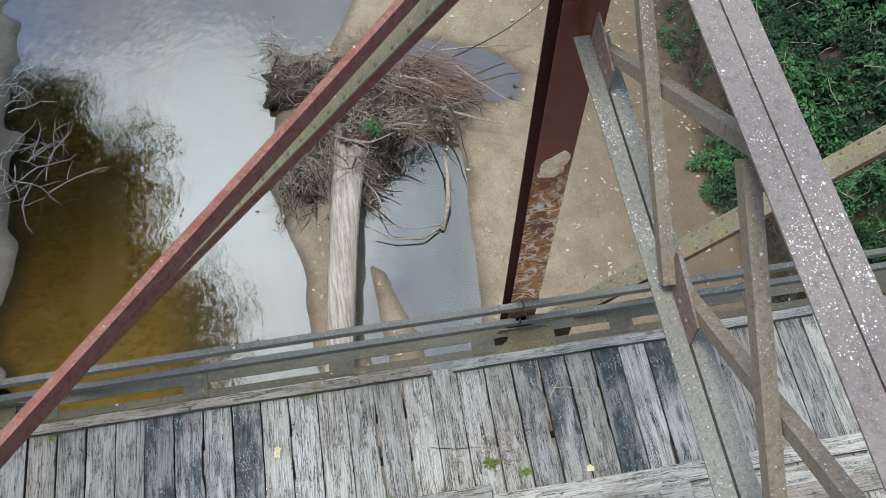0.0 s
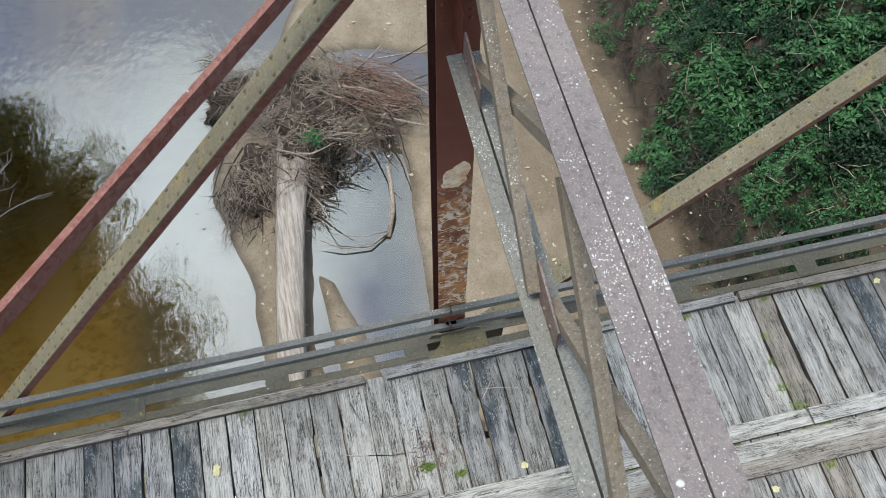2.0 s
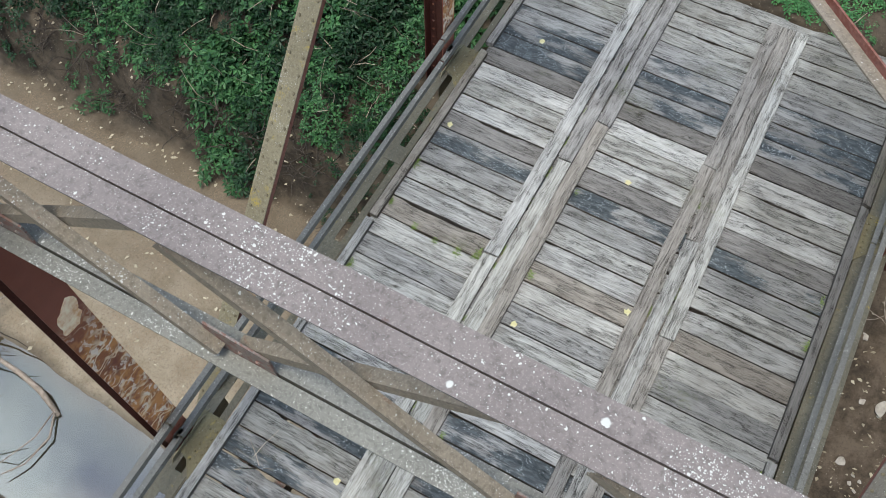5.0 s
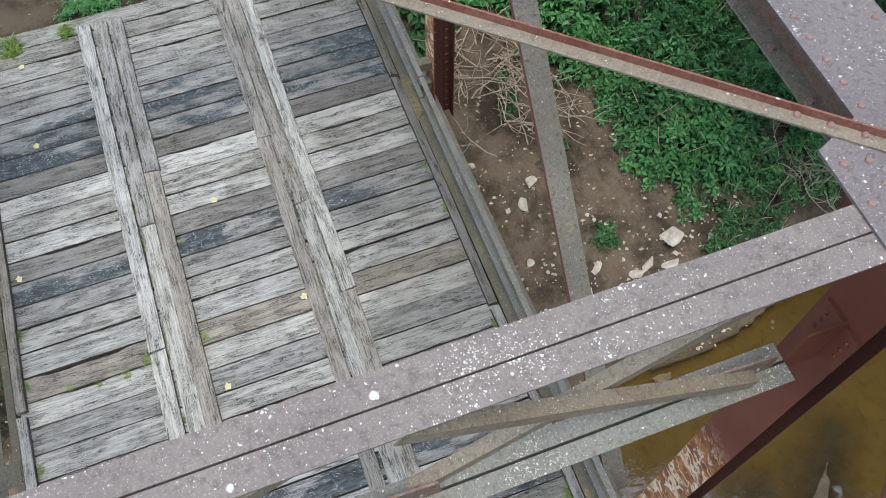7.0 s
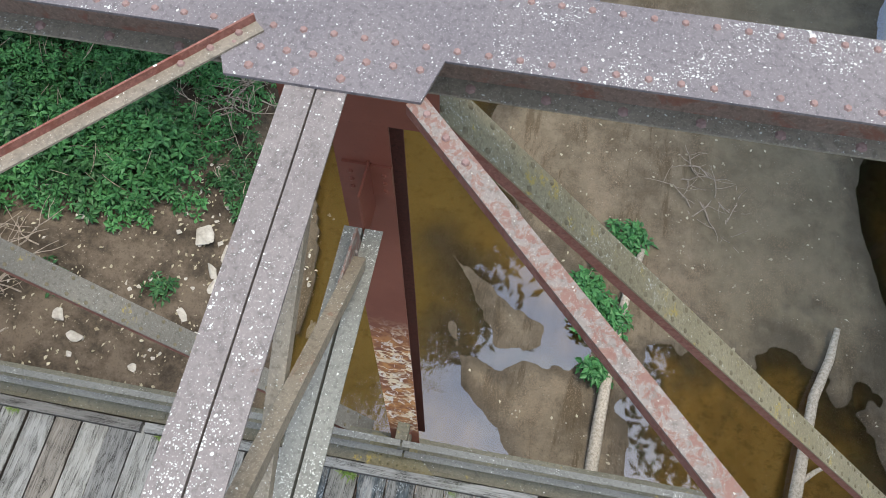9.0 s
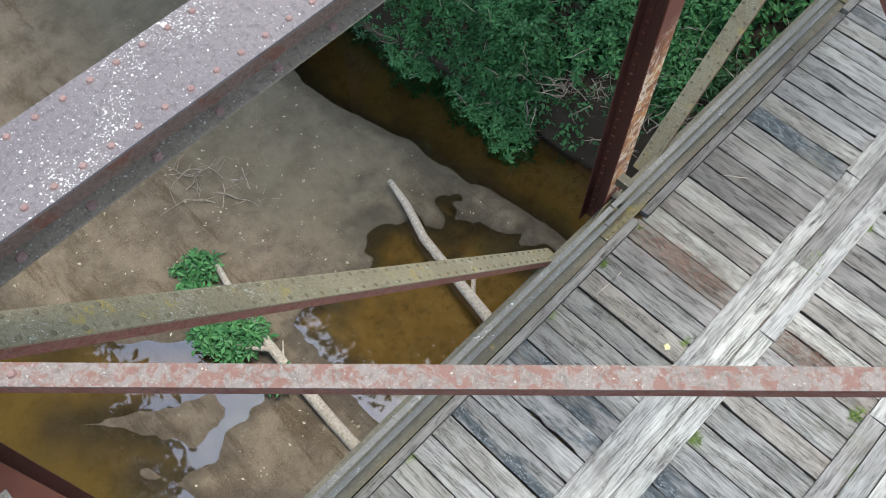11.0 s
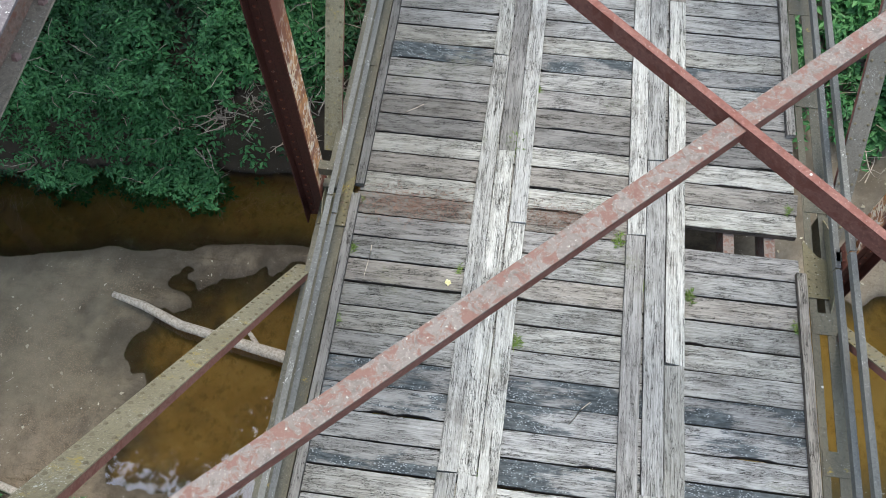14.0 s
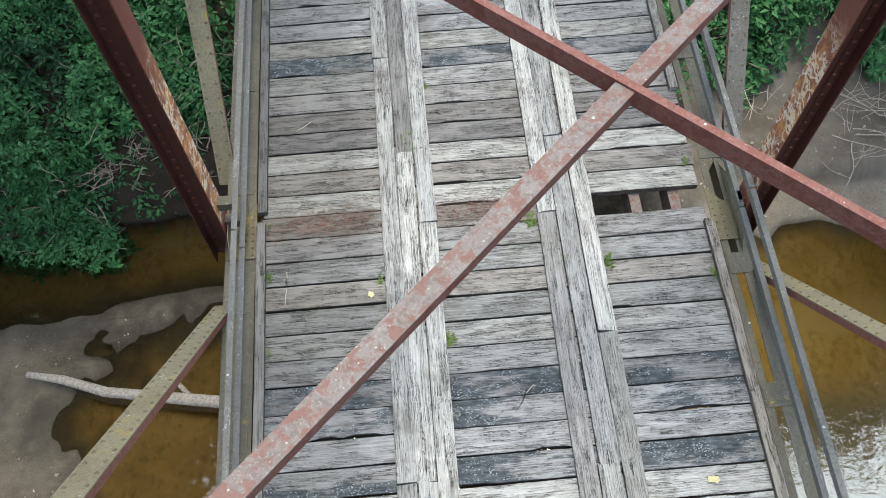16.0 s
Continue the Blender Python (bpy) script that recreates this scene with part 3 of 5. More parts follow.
def lateral_plate(side, y):
    """The plate at a panel point that the strut and the top bracing are riveted to."""
    s = side
    t = thing("gusset_plate", "lichen-spotted steel gusset plate riveted on the top chord", "gusset plate", "top gusset plates")
    bm = bmesh.new()
    pts = [(2.43, -0.37), (2.6285, -0.42), (2.6285, 0.43), (2.43, 0.35)]
    lo = [bm.verts.new((s * a, y + b, TOP - 0.012)) for a, b in pts]
    hi = [bm.verts.new((s * a, y + b, TOP + 0.002)) for a, b in pts]
    bm.faces.new(lo[::-1]), bm.faces.new(hi)
    for i in range(4):
        bm.faces.new((lo[i], lo[(i + 1) % 4], hi[(i + 1) % 4], hi[i]))
    bmesh.ops.recalc_face_normals(bm, faces=bm.faces)
    part("plate", bm, M_CHORD, t)
    bm = bmesh.new()
    rivet_row(bm, [(s * 2.57, y + b, TOP + 0.002) for b in np.linspace(-0.34, 0.35, 8)], (0, 0, 1), 0.017)
    rivet_row(bm, [(s * 2.48, y + b, TOP + 0.002) for b in (-0.07, 0.1, 0.27)], (0, 0, 1), 0.019)
    part("rivets", bm, M_RIVET, t)["kind"] = "stuff"


def post(side, y):
    """A riveted H-shaped post of oxide red steel."""
    s = side
    t = thing("truss_post", "riveted oxide red steel post with scratched rusty paint", "bridge post", "truss posts")
    z0, z1 = -0.45, TOP - 0.3
    cy = y + 0.02
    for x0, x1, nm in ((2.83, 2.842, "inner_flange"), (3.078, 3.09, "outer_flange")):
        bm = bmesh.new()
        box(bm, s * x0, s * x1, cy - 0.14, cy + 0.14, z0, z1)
        part(nm, bm, M_RED if nm == "inner_flange" else M_REDSHADE, t)
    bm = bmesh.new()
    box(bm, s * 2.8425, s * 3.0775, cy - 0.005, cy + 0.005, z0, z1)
    part("web", bm, M_REDSHADE, t)
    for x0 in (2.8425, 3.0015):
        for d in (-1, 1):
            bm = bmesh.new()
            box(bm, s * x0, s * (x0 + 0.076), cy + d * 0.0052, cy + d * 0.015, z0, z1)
            part("flange_angle", bm, M_REDSHADE, t)
    bm = bmesh.new()
    for d in (-1, 1):
        for x in (2.885, 3.035):
            rivet_row(bm, [(s * x, cy + d * 0.015, z) for z in np.arange(z0 + 0.1, z1, 0.14)], (0, d, 0), 0.016)
    for yy in (-0.05, 0.05):
        rivet_row(bm, [(s * 2.83, cy + yy, z) for z in (z1 - 0.1, 5.5, 0.42, 0.3)], (-s, 0, 0), 0.016)
    part("rivets", bm, M_RED, t)["kind"] = "stuff"
    # head plate between post and chord
    bm = bmesh.new()
    box(bm, s * 2.815, s * 2.8298, y - 0.36, y + 0.36, TOP - 0.72, TOP - 0.291)
    part("head_plate", bm, M_RED, t)
    # foot gusset, inside the bottom chord
    bm = bmesh.new()
    lo, hi = (-0.75 if y < -5 else -0.28), (0.6 if y > -6 else 0.28)
    top = 0.22 if y < -5 else 0.0
    pts = [(lo, -0.42), (hi, -0.42), (hi, -0.14), (0.22, top), (-0.2, top), (lo, -0.14)]
    a = [bm.verts.new((s * 2.80, y + p, z)) for p, z in pts]
    b = [bm.verts.new((s * 2.812, y + p, z)) for p, z in pts]
    bm.faces.new(a), bm.faces.new(b[::-1])
    for i in range(6):
        bm.faces.new((a[i], a[(i + 1) % 6], b[(i + 1) % 6], b[i]))
    bmesh.ops.recalc_face_normals(bm, faces=bm.faces)
    part("foot_gusset", bm, M_DIAG, t, "mossy olive foot gusset plate")
    # flat gusset on the bottom chord, where the floor bracing meets the post
    bm = bmesh.new()
    pts = [(2.545, -0.33), (2.545, 0.37), (2.87, 0.37), (2.87, 0.3), (2.8, -0.1), (2.7, -0.14)]
    lo_v = [bm.verts.new((s * a, y + b, -0.056)) for a, b in pts]
    hi_v = [bm.verts.new((s * a, y + b, -0.046)) for a, b in pts]
    bm.faces.new(lo_v), bm.faces.new(hi_v[::-1])
    for i in range(6):
        bm.faces.new((lo_v[i], lo_v[(i + 1) % 6], hi_v[(i + 1) % 6], hi_v[i]))
    bmesh.ops.recalc_face_normals(bm, faces=bm.faces)
    rivet_row(bm, [(s * a, y + b, -0.046) for a in (2.59, 2.67) for b in np.linspace(-0.12, 0.32, 6)], (0, 0, 1), 0.014)
    part("floor_gusset", bm, M_GUSSET, t, "mossy olive flat gusset plate")
    # clips that hold the two rails
    for z in (0.5, 0.14):
        bm = bmesh.new()
        box(bm, s * (2.775 if s < 0 else 2.67), s * 2.8298, y - 0.05, y + 0.06, z, z + 0.12)
        part("rail_clip", bm, M_BOTTOM, t)
    return t


def cross_frame(y):
    """Top strut of two angles, a lower strut of two angles, and the lacing between them."""
    t = thing("sway_frame", "laced steel cross frame with lichen-spotted twin angles on top", "bridge strut", "sway frames")
    for y0, y1, m in ((-0.102, 0.006, -1), (0.014, 0.124, 1)):
        bm = bmesh.new()
        prof = angle_profile(y1 - y0, 0.09, 0.01, 1)
        yy = y + (y0 if m > 0 else y1)
        bar(bm, (-2.66, yy, TOP - 0.0125), (2.66, yy, TOP - 0.0125), [(-m * a, b) for a, b in prof] if m < 0 else [(-a, b) for a, b in prof])
        part("upper_angle", bm, M_STRUT, t)
    zl = 4.66
    for y0, y1, m in ((-0.105, -0.012, -1), (0.002, 0.095, 1)):
        bm = bmesh.new()
        yy = y + (y0 if m > 0 else y1)
        prof = angle_profile(y1 - y0, 0.09, 0.01, 1)
        bar(bm, (-2.62, yy, zl), (2.62, yy, zl), [(-m * a, b) for a, b in prof] if m < 0 else [(-a, b) for a, b in prof])
        part("lower_angle", bm, M_LOWANGLE, t)
    for x in (-2.4, -0.92, 0.7, 2.35):
        bm = bmesh.new()
        w = 0.2
        pts = [(x - w, zl - 0.08), (x + w, zl - 0.08), (x + w * 0.9, zl + 0.16), (x - w * 0.9, zl + 0.22)]
        a = [bm.verts.new((p, y - 0.011, z)) for p, z in pts]
        b = [bm.verts.new((p, y + 0.001, z)) for p, z in pts]
        bm.faces.new(a), bm.faces.new(b[::-1])
        for i in range(4):
            bm.faces.new((a[i], a[(i + 1) % 4], b[(i + 1) % 4], b[i]))
        bmesh.ops.recalc_face_normals(bm, faces=bm.faces)
        rivet_row(bm, [(x + d, y - 0.011, zl + 0.06) for d in (-0.1, 0, 0.1)], (0, -1, 0), 0.014)
        part("lacing_gusset", bm, M_LATERAL, t, "rusty gusset plate")
    for x0, x1 in ((-2.47, -1.0), (-0.95, 0.62), (0.75, 2.42)):
        for a, b, dy in ((x0, x1, 0.0), (x1, x0, -0.075)):
            bm = bmesh.new()
            bar(bm, (a, y + 0.004 + dy, zl + 0.08), (b, y + 0.004 + dy, TOP - 0.14), angle_profile(0.065, 0.065, 0.009, -1 if b > a else 1))
            part("lacing_bar", bm, M_LACE, t)
    for s in (-1, 1):
        bm = bmesh.new()
        box(bm, s * 2.62, s * 2.8298, y - 0.012, y + 0.0, zl - 0.12, zl + 0.3)
        box(bm, s * 2.815, s * 2.8297, y - 0.12, y + 0.13, zl + 0.02, zl + 0.28)
        rivet_row(bm, [(s * 2.815, y + d, zl + e) for d in (-0.08, 0.09) for e in (0.07, 0.14, 0.21)], (-s, 0, 0), 0.016)
        part("end_plate", bm, M_RED, t)
    return t


def top_lateral(p0, p1, dz, leg_up, mat):
    t = thing("lateral_brace", "rusty red-brown steel angle brace across the top of the trusses", "bridge brace", "top lateral braces")
    w = 0.038
    if leg_up == 1:
        legs = [([(-0.042, 0), (0.012, 0), (0.012, 0.009), (-0.042, 0.009)], "flat_leg", M_LOW), ([(0.012, 0), (0.021, 0), (0.021, 0.045), (0.012, 0.045)], "upright_leg", M_RUSTRED)]
    elif leg_up == 2:
        legs = [([(-0.046, 0), (-0.016, 0), (-0.016, 0.009), (-0.046, 0.009)], "flat_leg", mat), ([(-0.025, -0.0002), (-0.025, -0.075), (-0.016, -0.075), (-0.016, -0.0002)], "upright_leg", mat)]
    else:
        legs = [([(-w, 0.009), (-w, 0.0), (w, 0.0), (w, 0.009)], "flat_leg", mat), ([(w - 0.009, -0.0002), (w - 0.009, -0.05), (w, -0.05), (w, -0.0002)], "upright_leg", M_RUSTRED)]
    for prof, nm, m in legs:
        bm = bmesh.new()
        bar(bm, (*p0, TOP + dz), (*p1, TOP + dz), prof)
        part(nm, bm, m, t)
    bm = bmesh.new()
    a, b = Vector((*p0, TOP + dz + 0.01)), Vector((*p1, TOP + dz + 0.01))
    n = (b - a).normalized()
    rivet_row(bm, [a + n * e for e in (0.08, 0.2, 0.32)] + [b - n * e for e in (0.08, 0.2, 0.32)], (0, 0, 1), 0.016)
    part("rivets", bm, M_RIVET, t)["kind"] = "stuff"


def diagonal(side, y_top, y_bot, mat):
    s = side
    t = thing("truss_diagonal", "olive steel truss diagonal crusted with yellow and pale lichen", "bridge diagonal", "truss diagonals")
    p0, p1 = Vector((s * 2.95, y_bot, -0.3)), Vector((s * 2.95, y_top, 5.8))
    d = (p1 - p0).normalized()
    up = Vector((0, 0, 1))
    bm = bmesh.new()
    # broad plate on top, two angles below
    bar(bm, p0, p1, [(-0.105, 0), (0.105, 0), (0.105, 0.012), (-0.105, 0.012)], up)
    part("cover_plate", bm, mat, t)
    for f in (-1, 1):
        bm = bmesh.new()
        prof = [(f * 0.1, -0.0005), (f * 0.1, -0.07), (f * 0.09, -0.07), (f * 0.09, -0.0005)]
        bar(bm, p0, p1, prof, up)
        part("side_angle", bm, M_RUSTRED, t)
    bm = bmesh.new()
    n = (d.cross(Vector((s, 0, 0)))).normalized()
    n = n if n.z > 0 else -n
    L = (p1 - p0).length
    for x in (-0.07, 0.07):
        rivet_row(bm, [p0 + d * e + Vector((x, 0, 0)) + n * 0.012 for e in np.arange(0.2, L - 0.1, 0.17)], n, 0.018, 0.012)
    part("rivets", bm, M_DIAGRIVET, t)["kind"] = "stuff"


def rails(side):
    s = side
    for z, x in ((0.65, 2.69), (0.26, 2.695)) if s < 0 else ((0.65, 2.6), (0.26, 2.605)):
        t = thing("guard_rail", "grey-green weathered steel angle guard rail bolted to the posts", "guard rail", "guard rails")
        for a, b in ((-16.0, -5.42), (-5.4, -0.02), (0.0, 5.38), (5.4, 9.4)):
            bm = bmesh.new()
            bar(bm, (s * (x + 0.06), a, z), (s * (x + 0.06), b, z), angle_profile(0.06, 0.085, 0.009, 1 if s > 0 else -1) if s < 0 else [(-p, q) for p, q in angle_profile(0.06, 0.085, 0.009, 1)])
            bmesh.ops.recalc_face_normals(bm, faces=bm.faces)
            part("rail_angle", bm, M_RAIL, t)


def bottom_chord(side):
    s = side
    t = thing("bottom_chord", "mossy olive steel bottom chord of two bars with batten plates", "bridge chord", "bottom chords")
    for x, w in (((2.625, 0.04), (2.81, 0.06)) if s < 0 else ((2.645, 0.083), (2.814, 0.083))):
        bm = bmesh.new()
        bar(bm, (s * x, -16.2, -0.07), (s * x, 9.4, -0.07), [(-w, 0), (w, 0), (w, -0.01), (0.01 - w, -0.01), (0.01 - w, -0.12), (-w, -0.12)])
        part("chord_bar", bm, M_BOTTOM, t)
    for y in np.arange(-15.4, 9.0, 1.5):
        bm = bmesh.new()
        box(bm, s * 2.6, s * 2.86, y - 0.125, y + 0.125, -0.067, -0.059)
        part("batten_plate", bm, M_BOTTOM, t)


for side in (-1, 1):
    top_chord(side)
    bottom_chord(side)
    rails(side)
    south = -5.56 if side < 0 else -5.8
    for y in (-3 * PANEL, -2 * PANEL, south, 0.0, 5.62):
        post(side, y)
    for i in range(-3, 2):
        lateral_plate(side, i * PANEL)
    diagonal(side, 0.0, -5.0, M_DIAG)
    diagonal(side, 5.75, 0.42, M_DIAG if side < 0 else M_DIAG_GREY)
    diagonal(side, -2 * PANEL - 0.3, -6.05 if side < 0 else -6.6, M_DIAG_GREY if side < 0 else M_DIAG)
for i in range(-2, 2):
    cross_frame(i * PANEL)
top_lateral((2.45, -0.345), (-2.45, -5.06), -0.022, 0, M_LATERAL)
top_lateral((2.45, -4.95), (-2.45, -0.47), -0.012, 2, M_RUSTRED)
top_lateral((2.67, 0.29), (-2.45, 4.91), 0.003, 1, M_LATERAL)
top_lateral((-2.67, 0.29), (2.45, 4.91), 0.0145, 1, M_LATERAL)


# ---- deck ----
rng = random.Random(4)


def plank_mesh(length, width, thick, seed, segs=10, slots=0):
    """A worn board lying along x, its edges slightly uneven, its ends ragged, with rotted slots in one edge."""
    r = random.Random(seed)
    bm = bmesh.new()
    rows = []
    bites = {}
    for q in range(slots):
        at, far = r.uniform(0.03, 0.9), r.uniform(0.012, 0.026)
        for i in range(segs + 1):
            if at <= i / segs <= at + r.uniform(0.05, 0.12):
                bites[i] = far
    for i in range(segs + 1):
        x = -length / 2 + length * i / segs
        wob = 0.003 * math.sin(i * 8.0 / segs + seed) + r.uniform(-0.001, 0.001)
        w0, w1 = -width / 2 + wob + r.uniform(-0.0018, 0.0018), width / 2 + wob + r.uniform(-0.0018, 0.0018) - bites.get(i, 0)
        e0 = x + (r.uniform(-0.015, 0.015) if i in (0, segs) else 0)
        e1 = x + (r.uniform(-0.015, 0.015) if i in (0, segs) else 0)
        sag = r.uniform(-0.003, 0.003)
        c = 0.006
        sec = [(e0, w0, -thick), (e0, w0, -c + sag), (e0, w0 + c, sag), (e1, w1 - c, sag), (e1, w1, -c + sag), (e1, w1, -thick)]
        rows.append([bm.verts.new(p) for p in sec])
    for a, b in zip(rows, rows[1:]):
        for j in range(6):
            k = (j + 1) % 6
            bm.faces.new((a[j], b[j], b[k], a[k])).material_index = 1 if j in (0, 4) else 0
    bm.faces.new(rows[0])
    bm.faces.new(rows[-1][::-1])
    bmesh.ops.recalc_face_normals(bm, faces=bm.faces)
    return bm


deck = thing("deck", "timber bridge deck of grey weathered cross planks", "deck", kind="structure")
PITCH = 0.286
HOLE = (-5.97, -5.69)
TARRED = (-8.1, -3.85, -3.57, -2.75, -3.02, 0.07, 0.4, 0.85, 1.46, 4.5, 6.34, 6.9, 6.6, -10.2, -12.9)
row = 0
y = -15.9
while y < 8.3:
    w = PITCH - rng.choice((0.009, 0.012, 0.016, 0.022))
    yc = y + PITCH / 2
    m = rng.choices((M_WOOD, M_WOOD_BROWN, M_WOOD_PALE), (6, 1.6, 2.5) if yc > -1.5 else (6, 0.5, 3.5))[0]
    if min(abs(yc - q) for q in TARRED) < PITCH / 2:
        m = M_WOOD_TAR
    if min(abs(yc - q) for q in (-7.55, -7.25, -6.75, -6.45, -5.8, -5.5, 2.2)) < PITCH / 2:
        m = M_WOOD_BROWN
    x0, x1 = -2.49 + rng.uniform(-0.02, 0.02), 2.49 + rng.uniform(-0.02, 0.02)
    if HOLE[0] - 0.14 < yc < HOLE[1] + 0.14 and abs(yc - sum(HOLE) / 2) < PITCH / 2:
        x0 = -1.2
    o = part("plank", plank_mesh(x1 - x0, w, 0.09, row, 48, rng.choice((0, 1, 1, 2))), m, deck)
    o.data.materials.append(M_GAPSHADE)
    o.location = ((x0 + x1) / 2, yc, rng.uniform(-0.004, 0.004))
    o.rotation_euler = (0, 0, rng.uniform(-0.0015, 0.0015))
    y += PITCH
    row += 1
for x in (-2.2, -1.75, -0.9, 0.0, 0.9, 1.75, 2.3):
    bm = bmesh.new()
    box(bm, x - 0.06, x + 0.06, -16.2, 9.4, -0.4, -0.1)
    part("stringer", bm, M_LATERAL, deck, "rusty steel stringer below the planks")

runner = thing("runner_strips", "two wheel tracks of lengthwise silvered boards on the deck", "deck boards", kind="structure")
# per board: place across at the south half, width there, place and width at the north half, joints
BOARDS = [
    (1.05, 0.195, 1.04, 0.165, (-12.1, -8.05, -2.81, 0.6, 3.34)),
    (0.845, 0.195, 0.865, 0.165, (-11.0, -6.62, -2.81, 0.4, 4.6)),
    (0.635, 0.195, 0.69, 0.165, (-9.9, -5.66, -1.2, 2.1, 5.65)),
    (-0.685, 0.2, -0.67, 0.175, (-10.6, -5.67, -2.2, 0.9, 5.62)),
    (-0.91, 0.21, -0.86, 0.175, (-11.5, -6.69, -2.83, 1.3, 4.9)),
    (-1.14, 0.2, -1.05, 0.175, (-9.2, -4.19, -0.6, 3.35)),
]
seed = 100
for xs, ws, xn, wid_n, joints in BOARDS:
    ends = (-15.9, *joints, 8.2)
    for a, b in zip(ends, ends[1:]):
        south = (a + b) / 2 < 0.3
        m = rng.choices((M_WOOD, M_WOOD_PALE, M_WOOD_BROWN), (4, 6, 0.6) if south else (5, 0.3, 4))[0]
        o = part("runner_board", plank_mesh(b - a - 0.015, ws if south else wid_n, 0.045, seed, 14), m, runner)
        o.data.materials.append(M_GAPSHADE)
        o.location = ((xs if south else xn) + rng.uniform(-0.012, 0.012), (a + b) / 2, 0.051 + rng.uniform(0, 0.006))
        o.rotation_euler = (0, 0, math.pi / 2 + rng.uniform(-0.004, 0.004))
        seed += 1

guard = thing("edge_boards", "split and rotting wooden edge boards along the deck", "deck boards", kind="structure")
for s, spans in ((-1, [(-15.8, -10.2), (-10.15, -7.24), (-5.4, -1.0), (-0.76, 3.1), (3.15, 5.95), (6.1, 8.2)]), (1, [(-15.8, -10.2), (-10.1, -5.95), (-5.8, -1.4), (-1.35, 2.6), (2.65, 5.95), (6.0, 8.2)])):
    for a, b in spans:
        o = part("edge_board", plank_mesh(b - a, 0.1, 0.07, seed, 16), M_WOOD_BROWN if seed % 3 else M_WOOD, guard)
        o.data.materials.append(M_GAPSHADE)
        o.location = (s * 2.47, (a + b) / 2, 0.078)
        o.rotation_euler = (0, 0, math.pi / 2 + rng.uniform(-0.004, 0.004))
        seed += 1


# ---- ground and water ----

def smooth(a, b, x):
    t = np.clip((x - a) / (b - a), 0, 1)
    return t * t * (3 - 2 * t)


def vnoise(x, y, f, seed):
    """Smooth value noise on arrays."""
    r = np.random.RandomState(seed)
    g = r.rand(64, 64)
    u, v = x * f, y * f
    i, j = np.floor(u).astype(int), np.floor(v).astype(int)
    a, b = u - i, v - j
    a, b = a * a * (3 - 2 * a), b * b * (3 - 2 * b)
    i, j, i1, j1 = i % 64, j % 64, (i + 1) % 64, (j + 1) % 64
    return (g[i, j] * (1 - a) + g[i1, j] * a) * (1 - b) + (g[i, j1] * (1 - a) + g[i1, j1] * a) * b


def blob(x, y, cx, cy, rx, ry, turn=0.0, soft=0.35):
    """1 inside a turned ellipse, 0 outside, with a soft rim."""
    c, s = math.cos(radians(turn)), math.sin(radians(turn))
    u, v = (x - cx) * c + (y - cy) * s, -(x - cx) * s + (y - cy) * c
    d = np.sqrt((u / rx) ** 2 + (v / ry) ** 2)
    return 1 - smooth(1 - soft, 1 + soft, d)


def shore(x, y, outline):
    """Signed distance to a closed outline, positive inside."""
    x, y = np.asarray(x, float), np.asarray(y, float)
    best, inside = np.full(x.shape, 1e9), np.zeros(x.shape, bool)
    for (ax, ay), (bx, by) in zip(outline, outline[1:] + outline[:1]):
        ex, ey = bx - ax, by - ay
        t = np.clip(((x - ax) * ex + (y - ay) * ey) / (ex * ex + ey * ey), 0, 1)
        best = np.minimum(best, np.hypot(x - ax - t * ex, y - ay - t * ey))
        if ay != by:
            inside ^= ((ay > y) != (by > y)) & (x < ex * (y - ay) / ey + ax)
    return np.where(inside, best, -best)


SAND_BAR = [(0.5, -2.2), (-3.5, -2.5), (-5.5, -2.62), (-6.45, -2.7), (-7.3, -2.93), (-8.2, -3.15), (-9.7, -2.9), (-10.6, -2.2), (-11.7, -1.45), (-13, -0.9), (-30, 0), (-30, 9), (3.5, 9), (3, 2)]
STILL_POOL = [(-8.9, -0.6), (-8.2, -1.35), (-6.4, -1.6), (-5.1, -1.75), (-3.9, -1.6), (-4.1, 0.1), (-5.66, 0.27), (-6.77, 0.37), (-7.97, 0.43), (-8.9, 0.4)]
POOL_SPIT = [(-6.3, -1.52), (-6.1, -1.25), (-5.65, -1.14), (-4.9, -0.87), (-3.8, -0.7), (-3.8, -1.4), (-5.28, -1.46)]
BACK_PUDDLE = [(-11.2, -0.6), (-11.1, 0.5), (-10.7, 1.35), (-10.0, 1.9), (-9.4, 1.7), (-9.5, 0.6)]
MUD_FLAT = [(40, -7.0), (16, -7.6), (13.4, -7.2), (10.68, -6.6), (9.46, -6.75), (8.42, -7.0), (7, -7.22), (5.8, -7.36), (4.6, -7.45), (2.5, -7.5), (2.5, -2), (4.4, -1.5), (6.1, -2.2), (6.9, -2.0), (7.6, -1.5), (8.4, -0.8), (9.2, 0.0), (10.5, 0.4), (12, -0.2), (14, -1.6), (40, -3)]
MUD_POOL = [(6.4, -3.25), (6.43, -4.0), (6.05, -4.62), (6.51, -5.02), (7.05, -5.72), (6.6, -5.8), (6.55, -5.98), (5.65, -6.1), (6.25, -6.5), (5.55, -6.68), (4.9, -7.0), (2, -7.0), (2, -3.2), (4.05, -3.1), (5.38, -2.98)]
MUD_SPIT = [(7.75, 0.63), (7.22, -0.07), (6.68, -0.86), (6.4, -1.49), (6.02, -1.46), (5.9, -1.09), (5.86, -0.62), (6.78, -0.11)]
